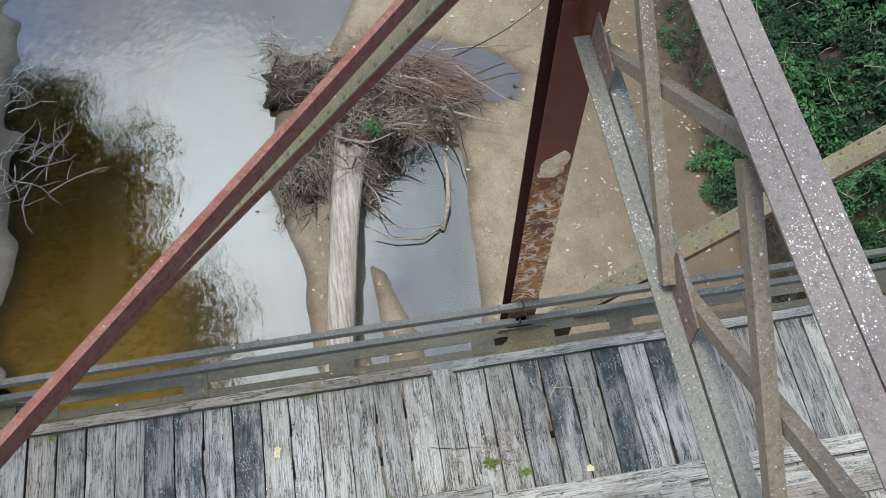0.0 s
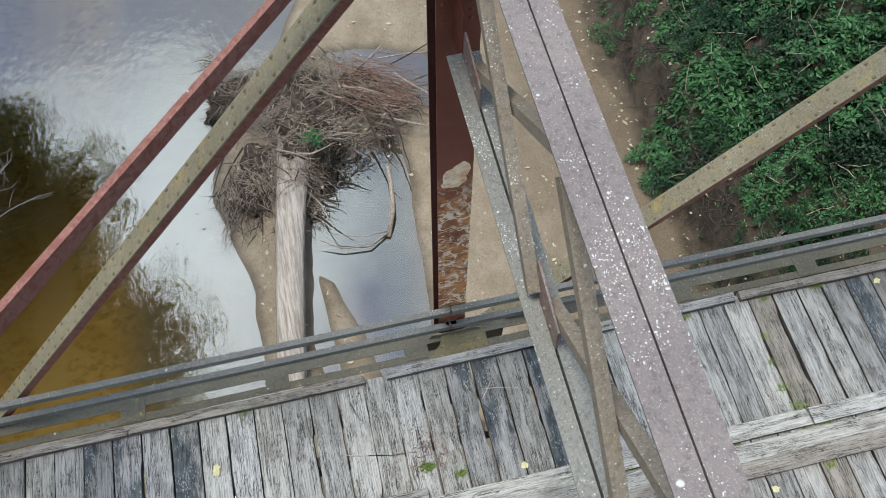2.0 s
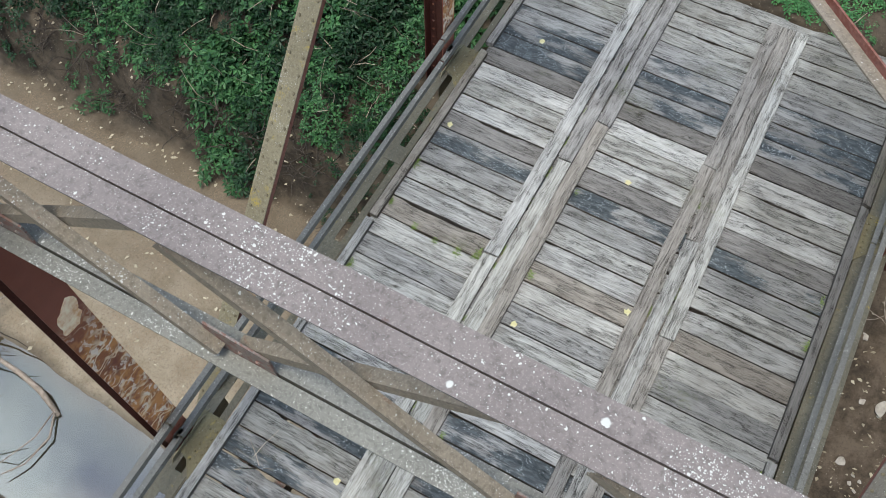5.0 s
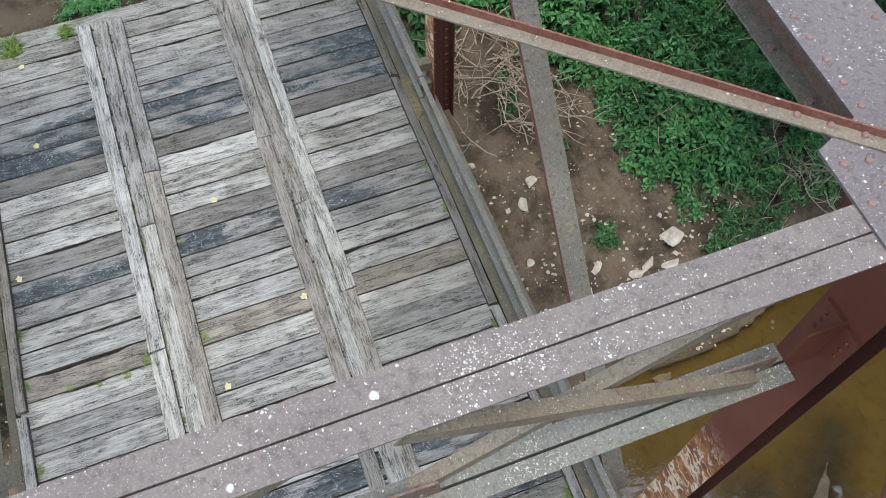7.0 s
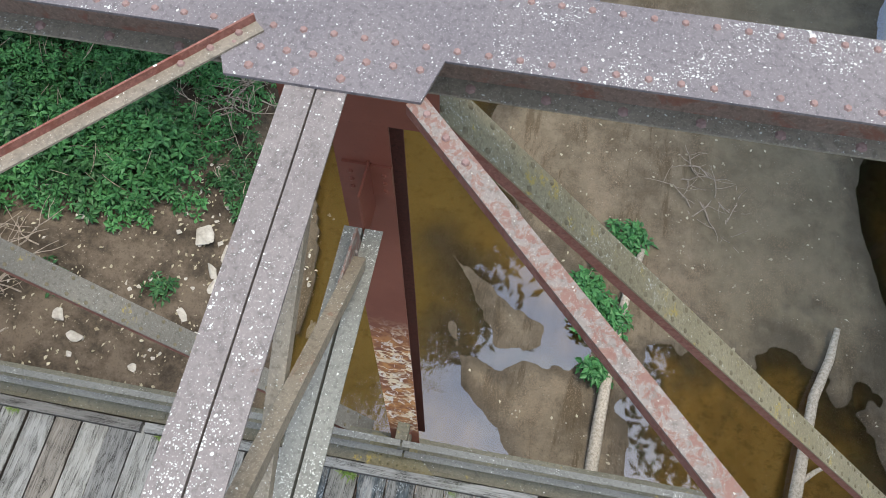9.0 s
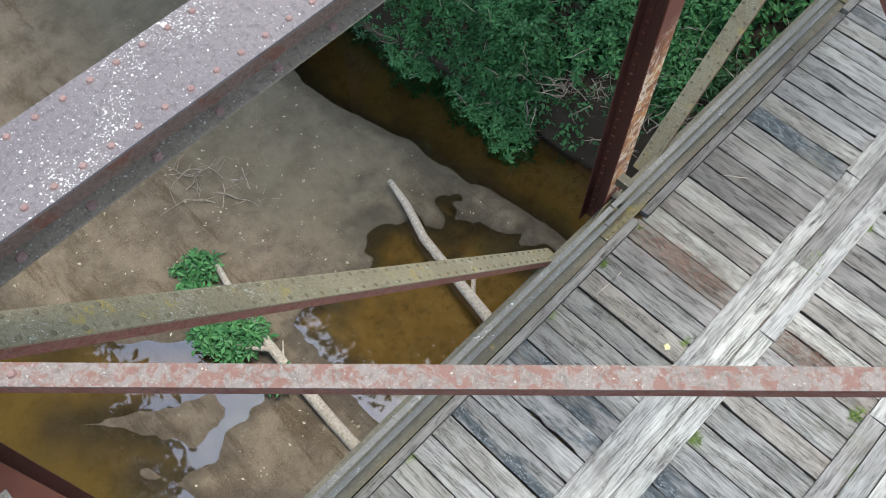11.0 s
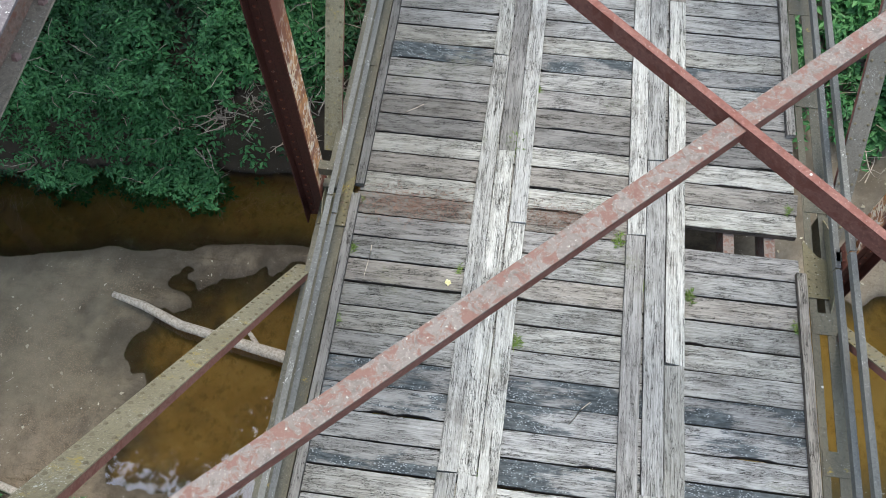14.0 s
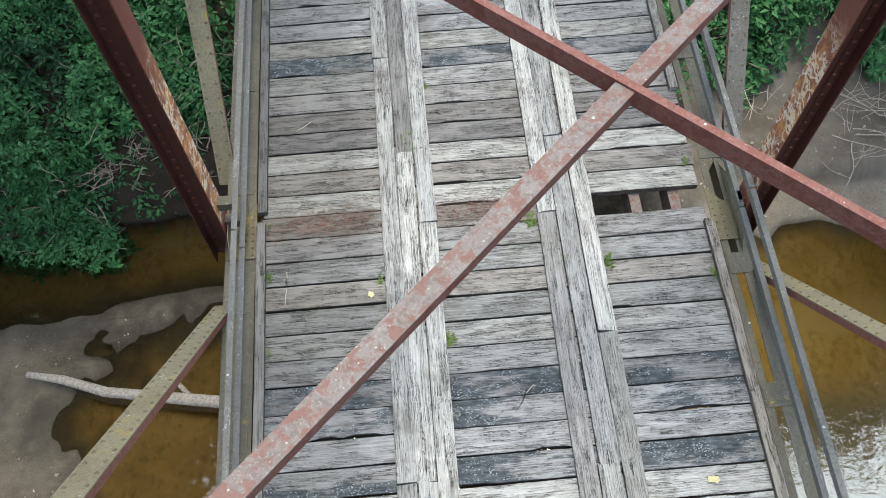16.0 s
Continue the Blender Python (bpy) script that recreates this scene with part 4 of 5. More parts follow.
MUD_TONGUE = [(6.18, 0.12), (5.77, -0.07), (5.53, -0.72), (5.79, -0.98), (5.75, -1.6), (5.62, -2.4), (5.0, -3.0), (3.4, -3.0), (3.2, -2.0), (4.1, -1.2), (4.72, -0.7), (5.13, -0.15)]
PUDDLES = [(8.85, -2.4, 0.35, 0.2, 20), (9.8, -3.2, 0.35, 0.17, -30), (10.2, -1.6, 0.5, 0.2, 40)]


def height(x, y):
    n1, n2, n3 = vnoise(x, y, 0.7, 1) - 0.5, vnoise(x, y, 2.1, 2) - 0.5, vnoise(x, y, 6.0, 3) - 0.5
    wob = n1 * 0.7 + n2 * 0.25
    # sand bar upstream, mud flats downstream, and the pools in both
    d = np.maximum(shore(x, y, SAND_BAR) + 0.12 * n2, shore(x, y, MUD_FLAT) + 0.3 * n1 + 0.2 * n2)
    d = np.minimum(d, -shore(x, y, STILL_POOL) + 0.06 * n2)
    d = np.minimum(d, -shore(x, y, BACK_PUDDLE) + 0.15 * n2)
    d = np.minimum(d, -shore(x, y, MUD_POOL) + 0.5 * n2 + 0.35 * n3)
    d = np.maximum(d, shore(x, y, POOL_SPIT))
    d = np.maximum(d, shore(x, y, MUD_SPIT) + 0.12 * n2 + 0.08 * n3)
    d = np.maximum(d, shore(x, y, MUD_TONGUE) + 0.15 * n2 + 0.1 * n3)
    for cx, cy, rx, ry, turn in PUDDLES:
        d = d - 0.35 * blob(x + 0.3 * n2, y + 0.2 * n3, cx, cy, rx, ry, turn)
    # far mud bank downstream of the driftwood
    d = np.maximum(d, np.where(x < -4.2, -7.75 - 0.012 * (x + 8) ** 2 * (x < -8) + 0.5 * n2 - y, -9.0))
    z = WATER + np.where(d > 0, 0.13 * (1 - np.exp(-np.maximum(d, 0) / (0.3 + 0.55 * smooth(1, 4, x)))), -0.36 * (1 - np.exp(np.minimum(d, 0) / (0.55 + 0.6 * smooth(1, 4, x)))))
    z = z + (0.04 * n1 + 0.035 * n2 + 0.03 * n3 + 0.02 * (vnoise(x, y, 3.9, 9) - 0.5)) * np.clip(np.abs(d) * 2.5, 0.15, 1)
    z = z + 0.3 * smooth(-8.0, -9.2, y) * smooth(-4, -5, x)
    # north bank
    yn = 4.95 - 2.35 * smooth(-2.5, 3.0, x) + 0.5 * smooth(6, 10, x) + wob * 0.5
    d = y - yn
    steep = smooth(0.0, 0.4, d) * 1.2 + np.clip(d - 0.2, 0, 20) * 0.62
    gentle = smooth(0, 0.4, d) * 0.25 + np.clip(d, 0, 20) * 0.55
    k = smooth(-1.5, 3.0, x)
    rise_n = np.minimum(steep * (1 - k) + gentle * k, 4.3)
    # south bank
    ys = -8.75 + 0.55 * smooth(-3.5, -6, x) + wob * 0.5 - 0.2 * smooth(6, 3, x) + 1.1 * smooth(-5.2, -3.8, x) * smooth(3, 1.5, x) + 0.4 * smooth(7, 11, x)
    e = ys - y
    cliff = smooth(0.0, 0.4, e) * 1.3 + np.clip(e - 0.2, 0, 20) * 0.55
    soft = smooth(0.0, 0.3, e) * 0.2 + np.clip(e - 1.6, 0, 20) * 0.6
    k2 = smooth(-4.5, -2.5, x)
    rise_s = np.minimum(soft * (1 - k2) + cliff * k2, 4.3)
    rise = np.maximum(rise_n, 0) + np.maximum(rise_s, 0)
    z = z + rise * (1 + 0.12 * n2) + 0.1 * n2 * np.clip(rise, 0, 1) + 0.05 * n3 * np.clip(rise, 0, 1)
    z = np.where(rise > 0.02, np.maximum(z, -4.72 + rise * 0.85), z)
    z = np.minimum(z, -0.5)
    # earth fill of the approach road beyond the deck
    road = smooth(8.25, 8.5, y) * smooth(3.6, 2.9, np.abs(x))
    return z * (1 - road) + (-0.06 + 0.05 * n2 + 0.03 * n3) * road


def axis(lo, hi, step, far):
    mid = np.arange(lo, hi + step / 2, step)
    out = step * np.cumsum(1.35 ** np.arange(1, 24))
    out = out[out < far]
    return np.concatenate([lo - out[::-1], mid, hi + out])


def sheet(name, xs, ys, z, material):
    X, Y = np.meshgrid(xs, ys, indexing="ij")
    Z = z(X, Y)
    nx, ny = X.shape
    verts = np.stack([X, Y, Z], -1).reshape(-1, 3)
    i = np.arange(nx * ny).reshape(nx, ny)
    faces = np.stack([i[:-1, :-1], i[1:, :-1], i[1:, 1:], i[:-1, 1:]], -1).reshape(-1, 4)
    me = bpy.data.meshes.new(name)
    me.from_pydata(verts.tolist(), [], faces.tolist())
    me.polygons.foreach_set("use_smooth", [True] * len(me.polygons))
    me.materials.append(material)
    return new(name, me)


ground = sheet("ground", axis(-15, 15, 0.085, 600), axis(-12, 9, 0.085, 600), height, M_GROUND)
tagged(ground, "sand bars, mud flats and eroded soil banks of a shallow creek", "ground", kind="structure")
water = sheet("water", np.linspace(-120, 120, 3), np.linspace(-14, 8, 3), lambda x, y: x * 0 + WATER, M_WATER)
tagged(water, "shallow brown creek water mirroring the cloudy sky", "water", kind="structure")


# ---- wood debris, stones and plants ----
def lay(name, verts, faces, material, parent=None, smooth_faces=False):
    me = bpy.data.meshes.new(name)
    me.from_pydata(verts.tolist() if hasattr(verts, "tolist") else verts, [], faces.tolist() if hasattr(faces, "tolist") else faces)
    me.materials.append(material)
    if smooth_faces:
        me.polygons.foreach_set("use_smooth", [True] * len(me.polygons))
    ob = new(name, me)
    ob.parent = parent
    return ob


def tube_mesh(paths, sides=5):
    """Round branches: paths of (points, radii)."""
    V, F = [], []
    for pts, rad in paths:
        pts = [Vector(p) for p in pts]
        base = len(V)
        for i, p in enumerate(pts):
            d = (pts[min(i + 1, len(pts) - 1)] - pts[max(i - 1, 0)]).normalized()
            a = d.orthogonal().normalized() if i == 0 else (a - d * a.dot(d)).normalized()
            b = d.cross(a)
            for k in range(sides):
                q = 2 * math.pi * k / sides
                V.append(tuple(p + (a * math.cos(q) + b * math.sin(q)) * rad[i]))
        for i in range(len(pts) - 1):
            for k in range(sides):
                k2 = (k + 1) % sides
                F.append((base + i * sides + k, base + i * sides + k2, base + (i + 1) * sides + k2, base + (i + 1) * sides + k))
        F.append(tuple(base + k for k in range(sides))[::-1])
        F.append(tuple(base + (len(pts) - 1) * sides + k for k in range(sides)))
    return V, F


def crooked(r, p, d, length, r0, r1, n=5, bend=0.35, droop=0.0):
    """A crooked twig from p along d."""
    pts, rad = [Vector(p)], [r0]
    d = Vector(d).normalized()
    for i in range(n):
        d = (d + Vector((r.uniform(-1, 1), r.uniform(-1, 1), r.uniform(-1, 1))) * bend + Vector((0, 0, -droop))).normalized()
        pts.append(pts[-1] + d * length / n)
        rad.append(r0 + (r1 - r0) * (i + 1) / n)
    return pts, rad


def ground_z(x, y):
    return float(height(np.array([x]), np.array([y]))[0])


def leaf_mesh(P, D, N, L, W):
    """Folded leaves at P pointing along D, facing N, of lengths L and widths W."""
    D = D / np.linalg.norm(D, axis=1, keepdims=True)
    S = np.cross(D, N)
    S /= np.maximum(np.linalg.norm(S, axis=1, keepdims=True), 1e-6)
    N = np.cross(S, D)
    L, W = L[:, None], W[:, None]
    a = P
    b = P + D * L * 0.42 + S * W * 0.5 + N * W * 0.16
    c = P + D * L - N * L * 0.12
    d = P + D * L * 0.42 - S * W * 0.5 + N * W * 0.16
    V = np.stack([a, b, c, d], 1).reshape(-1, 3)
    i = np.arange(len(P)) * 4
    F = np.stack([np.stack([i, i + 1, i + 2], 1), np.stack([i, i + 2, i + 3], 1)], 1).reshape(-1, 3)
    return V, F


def clusters(r, centres, normals, leaflets, size):
    """Sprays of leaflets round each centre."""
    n = len(centres)
    k = leaflets
    C = np.repeat(centres, k, 0)
    N = np.repeat(normals, k, 0)
    N = N / np.linalg.norm(N, axis=1, keepdims=True)
    ang = np.tile(np.arange(k) * 2 * np.pi / k, n) + np.repeat(r.rand(n) * 6.28, k) + r.randn(n * k) * 0.25
    ref = np.cross(N, np.tile([[0.31, 0.9, 0.2]], (n * k, 1)))
    ref /= np.linalg.norm(ref, axis=1, keepdims=True)
    bi = np.cross(N, ref)
    D = ref * np.cos(ang)[:, None] + bi * np.sin(ang)[:, None] + N * (r.rand(n * k)[:, None] * 0.5 - 0.25)
    S = size * (0.7 + 0.6 * r.rand(n * k))
    return leaf_mesh(C + D * (0.15 * S)[:, None], D, N + r.randn(n * k, 3) * 0.3, S, S * 0.52)


def shrub(cx, cy, rad, tall, count, size, material, seed, label, base=None, leaflets=5, stems=4, name="shrub"):
    """A low bush: stems and a ragged dome of leaf sprays that follows the bank."""
    r = np.random.RandomState(seed)
    z0 = ground_z(cx, cy) if base is None else base
    t = thing(name, label, "plant", "bank plants", at=(cx, cy, z0))
    u = np.sqrt(r.rand(count)) * rad
    a = r.rand(count) * 6.283
    lob = 0.75 + 0.35 * np.sin(a * 3 + seed) * np.sin(a * 5 + seed * 2.1)
    x, y = u * np.cos(a) * lob, u * np.sin(a) * lob
    g = height(cx + x, cy + y) - z0 if base is None else 0
    dome = tall * (1 - 0.8 * (u / rad) ** 2) * (0.65 + 0.7 * vnoise(x + seed, y + seed * 0.37, 2.4, seed % 50))
    z = g + dome * (0.35 + 0.65 * np.sqrt(r.rand(count))) + 0.03
    N = np.stack([x / rad * 0.8, y / rad * 0.8, np.full(count, 1.0)], 1) + r.randn(count, 3) * 0.35
    V, F = clusters(r, np.stack([x, y, z], 1), N, leaflets, size)
    f = lay("foliage", V, F, material, t)
    f["kind"] = "stuff"
    q = random.Random(seed)
    paths = []
    for i in range(stems):
        e = q.uniform(0, 6.28)
        paths.append(crooked(q, (0, 0, -0.05), (math.cos(e) * 0.7, math.sin(e) * 0.7, 1), rad * 0.8 + tall * 0.4, 0.014, 0.005, 4, 0.3))
    sv, sf = tube_mesh(paths, 4)
    lay("stem_tangle", sv, sf, M_TWIG, t)["kind"] = "stuff"
    return t


# --- banks covered with undergrowth ---
LABELS = [
    "dense deep green creeper leaves spread over the creek bank",
    "broad-leaved green undergrowth growing on the earth bank",
    "leafy dark green bush rooted on the eroded bank",
]
pick = random.Random(11)


def cover(x0, x1, y0, y1, step, keep, mats, tall=(0.3, 0.85), size=(0.09, 0.16), per=190, rad=(0.7, 1.05)):
    n = 0
    y = y0
    pick.seed(int(x0 * 7 + y0 * 13))
    while y <= y1:
        x = x0 + (step / 2 if n % 2 else 0)
        while x <= x1:
            px, py = x + pick.uniform(-0.35, 0.35) * step, y + pick.uniform(-0.35, 0.35) * step
            if keep(px, py) and pick.random() < 0.98:
                rr = pick.uniform(*rad)
                shrub(px, py, rr, pick.uniform(*tall), int(per * rr * rr), pick.uniform(*size), pick.choice(mats), pick.randrange(9999), pick.choice(LABELS))
            x += step
        y += step * 0.87
        n += 1


DEEP = [M_LEAF, M_LEAF, M_LEAF, M_LEAF_LIGHT]
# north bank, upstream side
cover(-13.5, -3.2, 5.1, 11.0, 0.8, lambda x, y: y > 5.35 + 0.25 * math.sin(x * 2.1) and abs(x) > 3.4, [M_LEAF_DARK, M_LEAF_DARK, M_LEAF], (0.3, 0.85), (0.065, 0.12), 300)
# north bank, downstream side
cover(5.9, 13.5, 4.6, 11.5, 0.95, lambda x, y: y > 5.9 + max(0.0, 6.5 - x) * 0.9 - 0.9 * max(0.0, min(x - 6.8, 1.6)), [M_LEAF_LIGHT, M_LEAF_LIGHT, M_LEAF], (0.5, 1.2), (0.075, 0.13), 300)
cover(13.0, 18.0, 3.1, 6.0, 1.1, lambda x, y: True, [M_LEAF_LIGHT, M_LEAF], (0.6, 1.4), (0.12, 0.2), 200)
cover(3.5, 6.0, 8.3, 11.0, 1.1, lambda x, y: True, DEEP, (0.3, 0.7))
# south bank, downstream side
cover(5.2, 13.5, -13.5, -8.6, 0.8, lambda x, y: y < -8.75 + 0.08 * (x - 6) and (x > 6.3 or y < -9.9), [M_LEAF, M_LEAF_LIGHT, M_LEAF_LIGHT], (0.3, 0.85), (0.075, 0.13), 320)
cover(3.8, 6.0, -10.6, -9.9, 0.62, lambda x, y: True, [M_LEAF, M_LEAF_LIGHT], (0.2, 0.45), (0.09, 0.13), 170, (0.45, 0.65))
cover(5.4, 13.0, -9.1, -8.5, 0.55, lambda x, y: y < -8.55 + 0.08 * (x - 6) and x > 6.2, [M_LEAF_LIGHT], (0.25, 0.6), (0.06, 0.11), 330, (0.5, 0.75))
cover(3.2, 5.2, -13.0, -10.2, 0.9, lambda x, y: True, DEEP)
# south bank, upstream side
cover(-10.5, -3.3, -14.0, -10.1, 0.9, lambda x, y: y < -10.1 - 0.1 * (x + 5), [M_LEAF_LIGHT], (0.3, 0.8), (0.1, 0.19), 200)
# low plants scattered on the bare soil
for x, y in ((-5.2, 5.75), (-6.9, 5.9), (-8.8, 5.7), (-9.9, 5.75), (-4.3, 6.0), (5.4, 4.6), (6.4, 5.3), (5.0, 5.9), (6.9, 4.6), (4.6, 6.9), (3.9, -9.6), (4.5, -9.3)):
    shrub(x, y, 0.32, 0.18, 26, 0.1, pick.choice(DEEP), pick.randrange(9999), "small green seedling plant on the bare soil", leaflets=4, stems=2, name="seedling")


M_LOG = bark_material("bleached_log", (0.27, 0.235, 0.2), (0.55, 0.5, 0.445))
M_BARK = bark_material("dark_tree_bark", (0.04, 0.035, 0.028), (0.1, 0.088, 0.07))
# near-black roots: shade within the wad and below the bank is coloured in
M_DARKROOT = bark_material("shade_darkened_root", (0.035, 0.029, 0.024), (0.1, 0.082, 0.068))
M_WADROOT = bark_material("brown_matted_root", (0.15, 0.125, 0.1), (0.42, 0.36, 0.3))
M_WADTWIG = bark_material("red_brown_matted_stalk", (0.19, 0.14, 0.108), (0.46, 0.375, 0.3))
M_REED = bark_material("reddish_dry_reed", (0.16, 0.085, 0.062), (0.32, 0.2, 0.155))
M_FLECK = leaf_material("pale_dry_leaf", (0.34, 0.29, 0.2), (0.62, 0.56, 0.42))
M_DEBRIS = plain("shaded_root_earth", (0.03, 0.024, 0.018), (0.11, 0.086, 0.066), 14)


def log_grain():
    k = M_LOG.node_tree
    for nd in k.nodes:
        if nd.type == "MAPPING":
            nd.inputs["Scale"].default_value = (0.7, 7, 6)
            nd.inputs["Rotation"].default_value = (0, 0, radians(9.5))



# --- driftwood log with its root wad on the sand bar ---
def root_log():
    r = random.Random(21)
    t = thing("driftwood_log", "bleached driftwood trunk with a tangled root wad on sand", "driftwood log", at=(0, 0, 0))
    # trunk with fluted sides
    bm = bmesh.new()
    a, b = Vector((-9.4, -1.37, -4.42)), Vector((-2.6, -2.5, -4.52))
    n, m = 26, 18
    d = (b - a).normalized()
    s = d.cross(Vector((0, 0, 1))).normalized()
    u = s.cross(d)
    rings = []
    for i in range(n + 1):
        e = i / n
        p = a.lerp(b, e) + s * 0.05 * math.sin(e * 5)
        ring = []
        for j in range(m):
            q = 2 * math.pi * j / m
            rad = (0.235 + 0.11 * (1 - e) ** 4) * (1 + 0.07 * math.sin(3 * q + e * 2) + 0.05 * math.sin(7 * q + 1 + e * 3) + r.uniform(-0.025, 0.025))
            ring.append(bm.verts.new(p + s * math.cos(q) * rad + u * math.sin(q) * rad * 0.8))
        rings.append(ring)
    for i in range(n):
        for j in range(m):
            k = (j + 1) % m
            bm.faces.new((rings[i][j], rings[i][k], rings[i + 1][k], rings[i + 1][j]))
    bm.faces.new(rings[0][::-1]), bm.faces.new(rings[-1])
    bmesh.ops.recalc_face_normals(bm, faces=bm.faces)
    part("trunk", bm, M_LOG, t, "bleached fissured trunk", smooth=True)
    # earth and debris core, its colour darkened for the shade inside the wad
    for cx, cy, rx, ry, rz in ((-10.25, -2.35, 0.45, 0.65, 0.5), (-10.1, -1.3, 0.55, 0.7, 0.62), (-9.85, -0.3, 0.5, 0.65, 0.55), (-9.2, -1.15, 0.6, 0.6, 0.75), (-8.55, -1.25, 0.4, 0.5, 0.6), (-8.6, -2.05, 0.5, 0.45, 0.4), (-8.0, -2.35, 0.35, 0.4, 0.3)):
        bm = bmesh.new()
        bmesh.ops.create_icosphere(bm, subdivisions=4, radius=1)
        for v in bm.verts:
            k = 1 + 0.5 * noise.noise(v.co * 2.1 + Vector((cx, cy, 0))) + 0.35 * noise.noise(v.co * 6)
            v.co = Vector((v.co.x * rx * k + cx, v.co.y * ry * k + cy, max(v.co.z, -0.4) * rz * k - 4.75))
        part("root_ball", bm, M_DEBRIS, t, "dark earth and debris", smooth=True)
    # mats of roots and stalks: each arm of the wad has its own line, height and lie
    arms = [
        ((-10.6, -2.75), (-10.0, -1.5), 0.3, -4.12, 0.35, 26),
        ((-10.35, -1.5), (-9.85, -0.1), 0.34, -4.0, 0.75, 30),
        ((-9.9, -0.6), (-9.1, 0.5), 0.3, -4.05, 1.0, 22),
        ((-9.5, -1.7), (-8.5, -0.8), 0.34, -3.92, 2.2, 30),
        ((-8.7, -1.45), (-7.8, -1.65), 0.17, -4.05, 0.3, 24),
        ((-8.9, -1.5), (-7.75, -2.75), 0.24, -4.28, 0.2, 24),
    ]
    clumps = []
    for (ax, ay), (bx, by), wide, top, way, cnt in arms:
        for i in range(cnt):
            e = r.random()
            p, q = r.gauss(0, wide), r.gauss(0, wide)
            drop = 0.55 * min(1.0, (p * p + q * q) / (2.4 * wide * wide))
            clumps.append((ax + (bx - ax) * e + p, ay + (by - ay) * e + q, top - drop + r.uniform(-0.1, 0.1), way + r.gauss(0, 0.45), r.uniform(0.06, 0.22)))
    n_dark = len(clumps) - 22
    for i in range(60):
        x, y, z, way, wide = r.choice(clumps)
        p = (x + r.gauss(0, wide), y + r.gauss(0, wide), max(z - 0.02, -4.66))
        v, f = tube_mesh([crooked(r, p, (math.cos(way), math.sin(way), r.uniform(-0.1, 0.3)), r.uniform(0.5, 1.2), r.uniform(0.014, 0.03), 0.006, 6, 0.24, 0.03)], 6)
        lay("branch", v, f, r.choice((M_ROOT, M_WADROOT, M_WADROOT, M_DARKROOT)), t)
    for mat, cnt, r0, ln, nm in ((M_WADROOT, 3000, 0.0052, (0.2, 0.7), "root_tangle"), (M_WADTWIG, 3000, 0.0042, (0.2, 0.65), "twig_tangle"), (M_DARKROOT, 2300, 0.0065, (0.2, 0.7), "wet_root_tangle")):
        paths = []
        for i in range(cnt):
            x, y, z, way, wide = clumps[r.randrange(n_dark, len(clumps))] if nm == "wet_root_tangle" and r.random() < 0.3 else r.choice(clumps)
            way += r.gauss(0, 0.5) + (3.14 if r.random() < 0.5 else 0)
            # the darkest roots lie lowest and stand in for shade within the mat
            low = r.uniform(-0.3, -0.05) if nm == "wet_root_tangle" else r.uniform(-0.12, 0.06)
            p = (x + r.gauss(0, wide), y + r.gauss(0, wide), max(z + low, -4.7))
            paths.append(crooked(r, p, (math.cos(way), math.sin(way), r.uniform(-0.3, 0.15)), r.uniform(*ln), r0 * r.choice((0.6, 0.8, 1.0, 1.0, 2.2)), r0 * 0.3, 6, 0.4, 0.07))
        v, f = tube_mesh(paths, 4)
        lay(nm, v, f, mat, t)["kind"] = "stuff"
    # bits of bark and dry leaves caught in the mat
    g = np.random.RandomState(5)
    n = 260
    pick_c = np.array([clumps[g.randint(len(clumps))][:3] for i in range(n)])
    P = pick_c + g.randn(n, 3) * [0.3, 0.3, 0.08]
    V, F = leaf_mesh(P, g.randn(n, 3) * [1, 1, 0.3], g.randn(n, 3) * 0.5 + [0, 0, 1], 0.04 + 0.1 * g.rand(n), 0.02 + 0.04 * g.rand(n))
    lay("bark_litter", V, F, M_FLECK, t)["kind"] = "stuff"
    # long roots and reeds trailing to the north and into the pool
    for p, e, L, r0, mat in (((-9.9, 0.6, -4.2), (0.75, 0.75, -0.2), 1.7, 0.03, M_ROOT), ((-9.3, 0.2, -4.2), (1, 0.5, -0.2), 1.6, 0.025, M_DARKROOT), ((-9.2, -0.1, -4.2), (1, 0.1, -0.15), 1.5, 0.025, M_DARKROOT), ((-9.0, 0.2, -4.3), (0.6, 0.9, -0.05), 1.5, 0.03, M_ROOT), ((-10.4, 0.4, -4.3), (-0.15, 1, 0.0), 2.0, 0.022, M_ROOT), ((-10.2, 0.6, -4.3), (-0.5, 1, 0.05), 2.2, 0.016, M_DARKROOT), ((-9.1, -2.6, -4.3), (1, -0.6, -0.25), 1.3, 0.02, M_DARKROOT), ((-8.9, -2.4, -4.3), (0.7, -0.9, -0.25), 1.1, 0.018, M_DARKROOT)):
        v, f = tube_mesh([crooked(r, p, e, L, r0, 0.006, 7, 0.16)], 6)
        lay("long_root", v, f, mat, t)
    paths = []
    for i in range(120):
        p = (-9.9 + r.uniform(-0.5, 0.6), -0.1 + r.uniform(-0.5, 0.5), -4.3 + r.uniform(-0.1, 0.3))
        paths.append(crooked(r, p, (0.55 + r.uniform(-0.3, 0.3), 1, r.uniform(-0.25, 0.0)), r.uniform(0.7, 1.4), 0.007, 0.003, 5, 0.2))
    v, f = tube_mesh(paths, 4)
    lay("reddish_reeds", v, f, M_REED, t)["kind"] = "stuff"


log_grain()
root_log()
shrub(-8.55, -1.15, 0.22, 0.12, 16, 0.11, M_LEAF, 77, "tuft of green grass on the root wad", base=-3.98, leaflets=3, stems=1, name="grass_tuft")


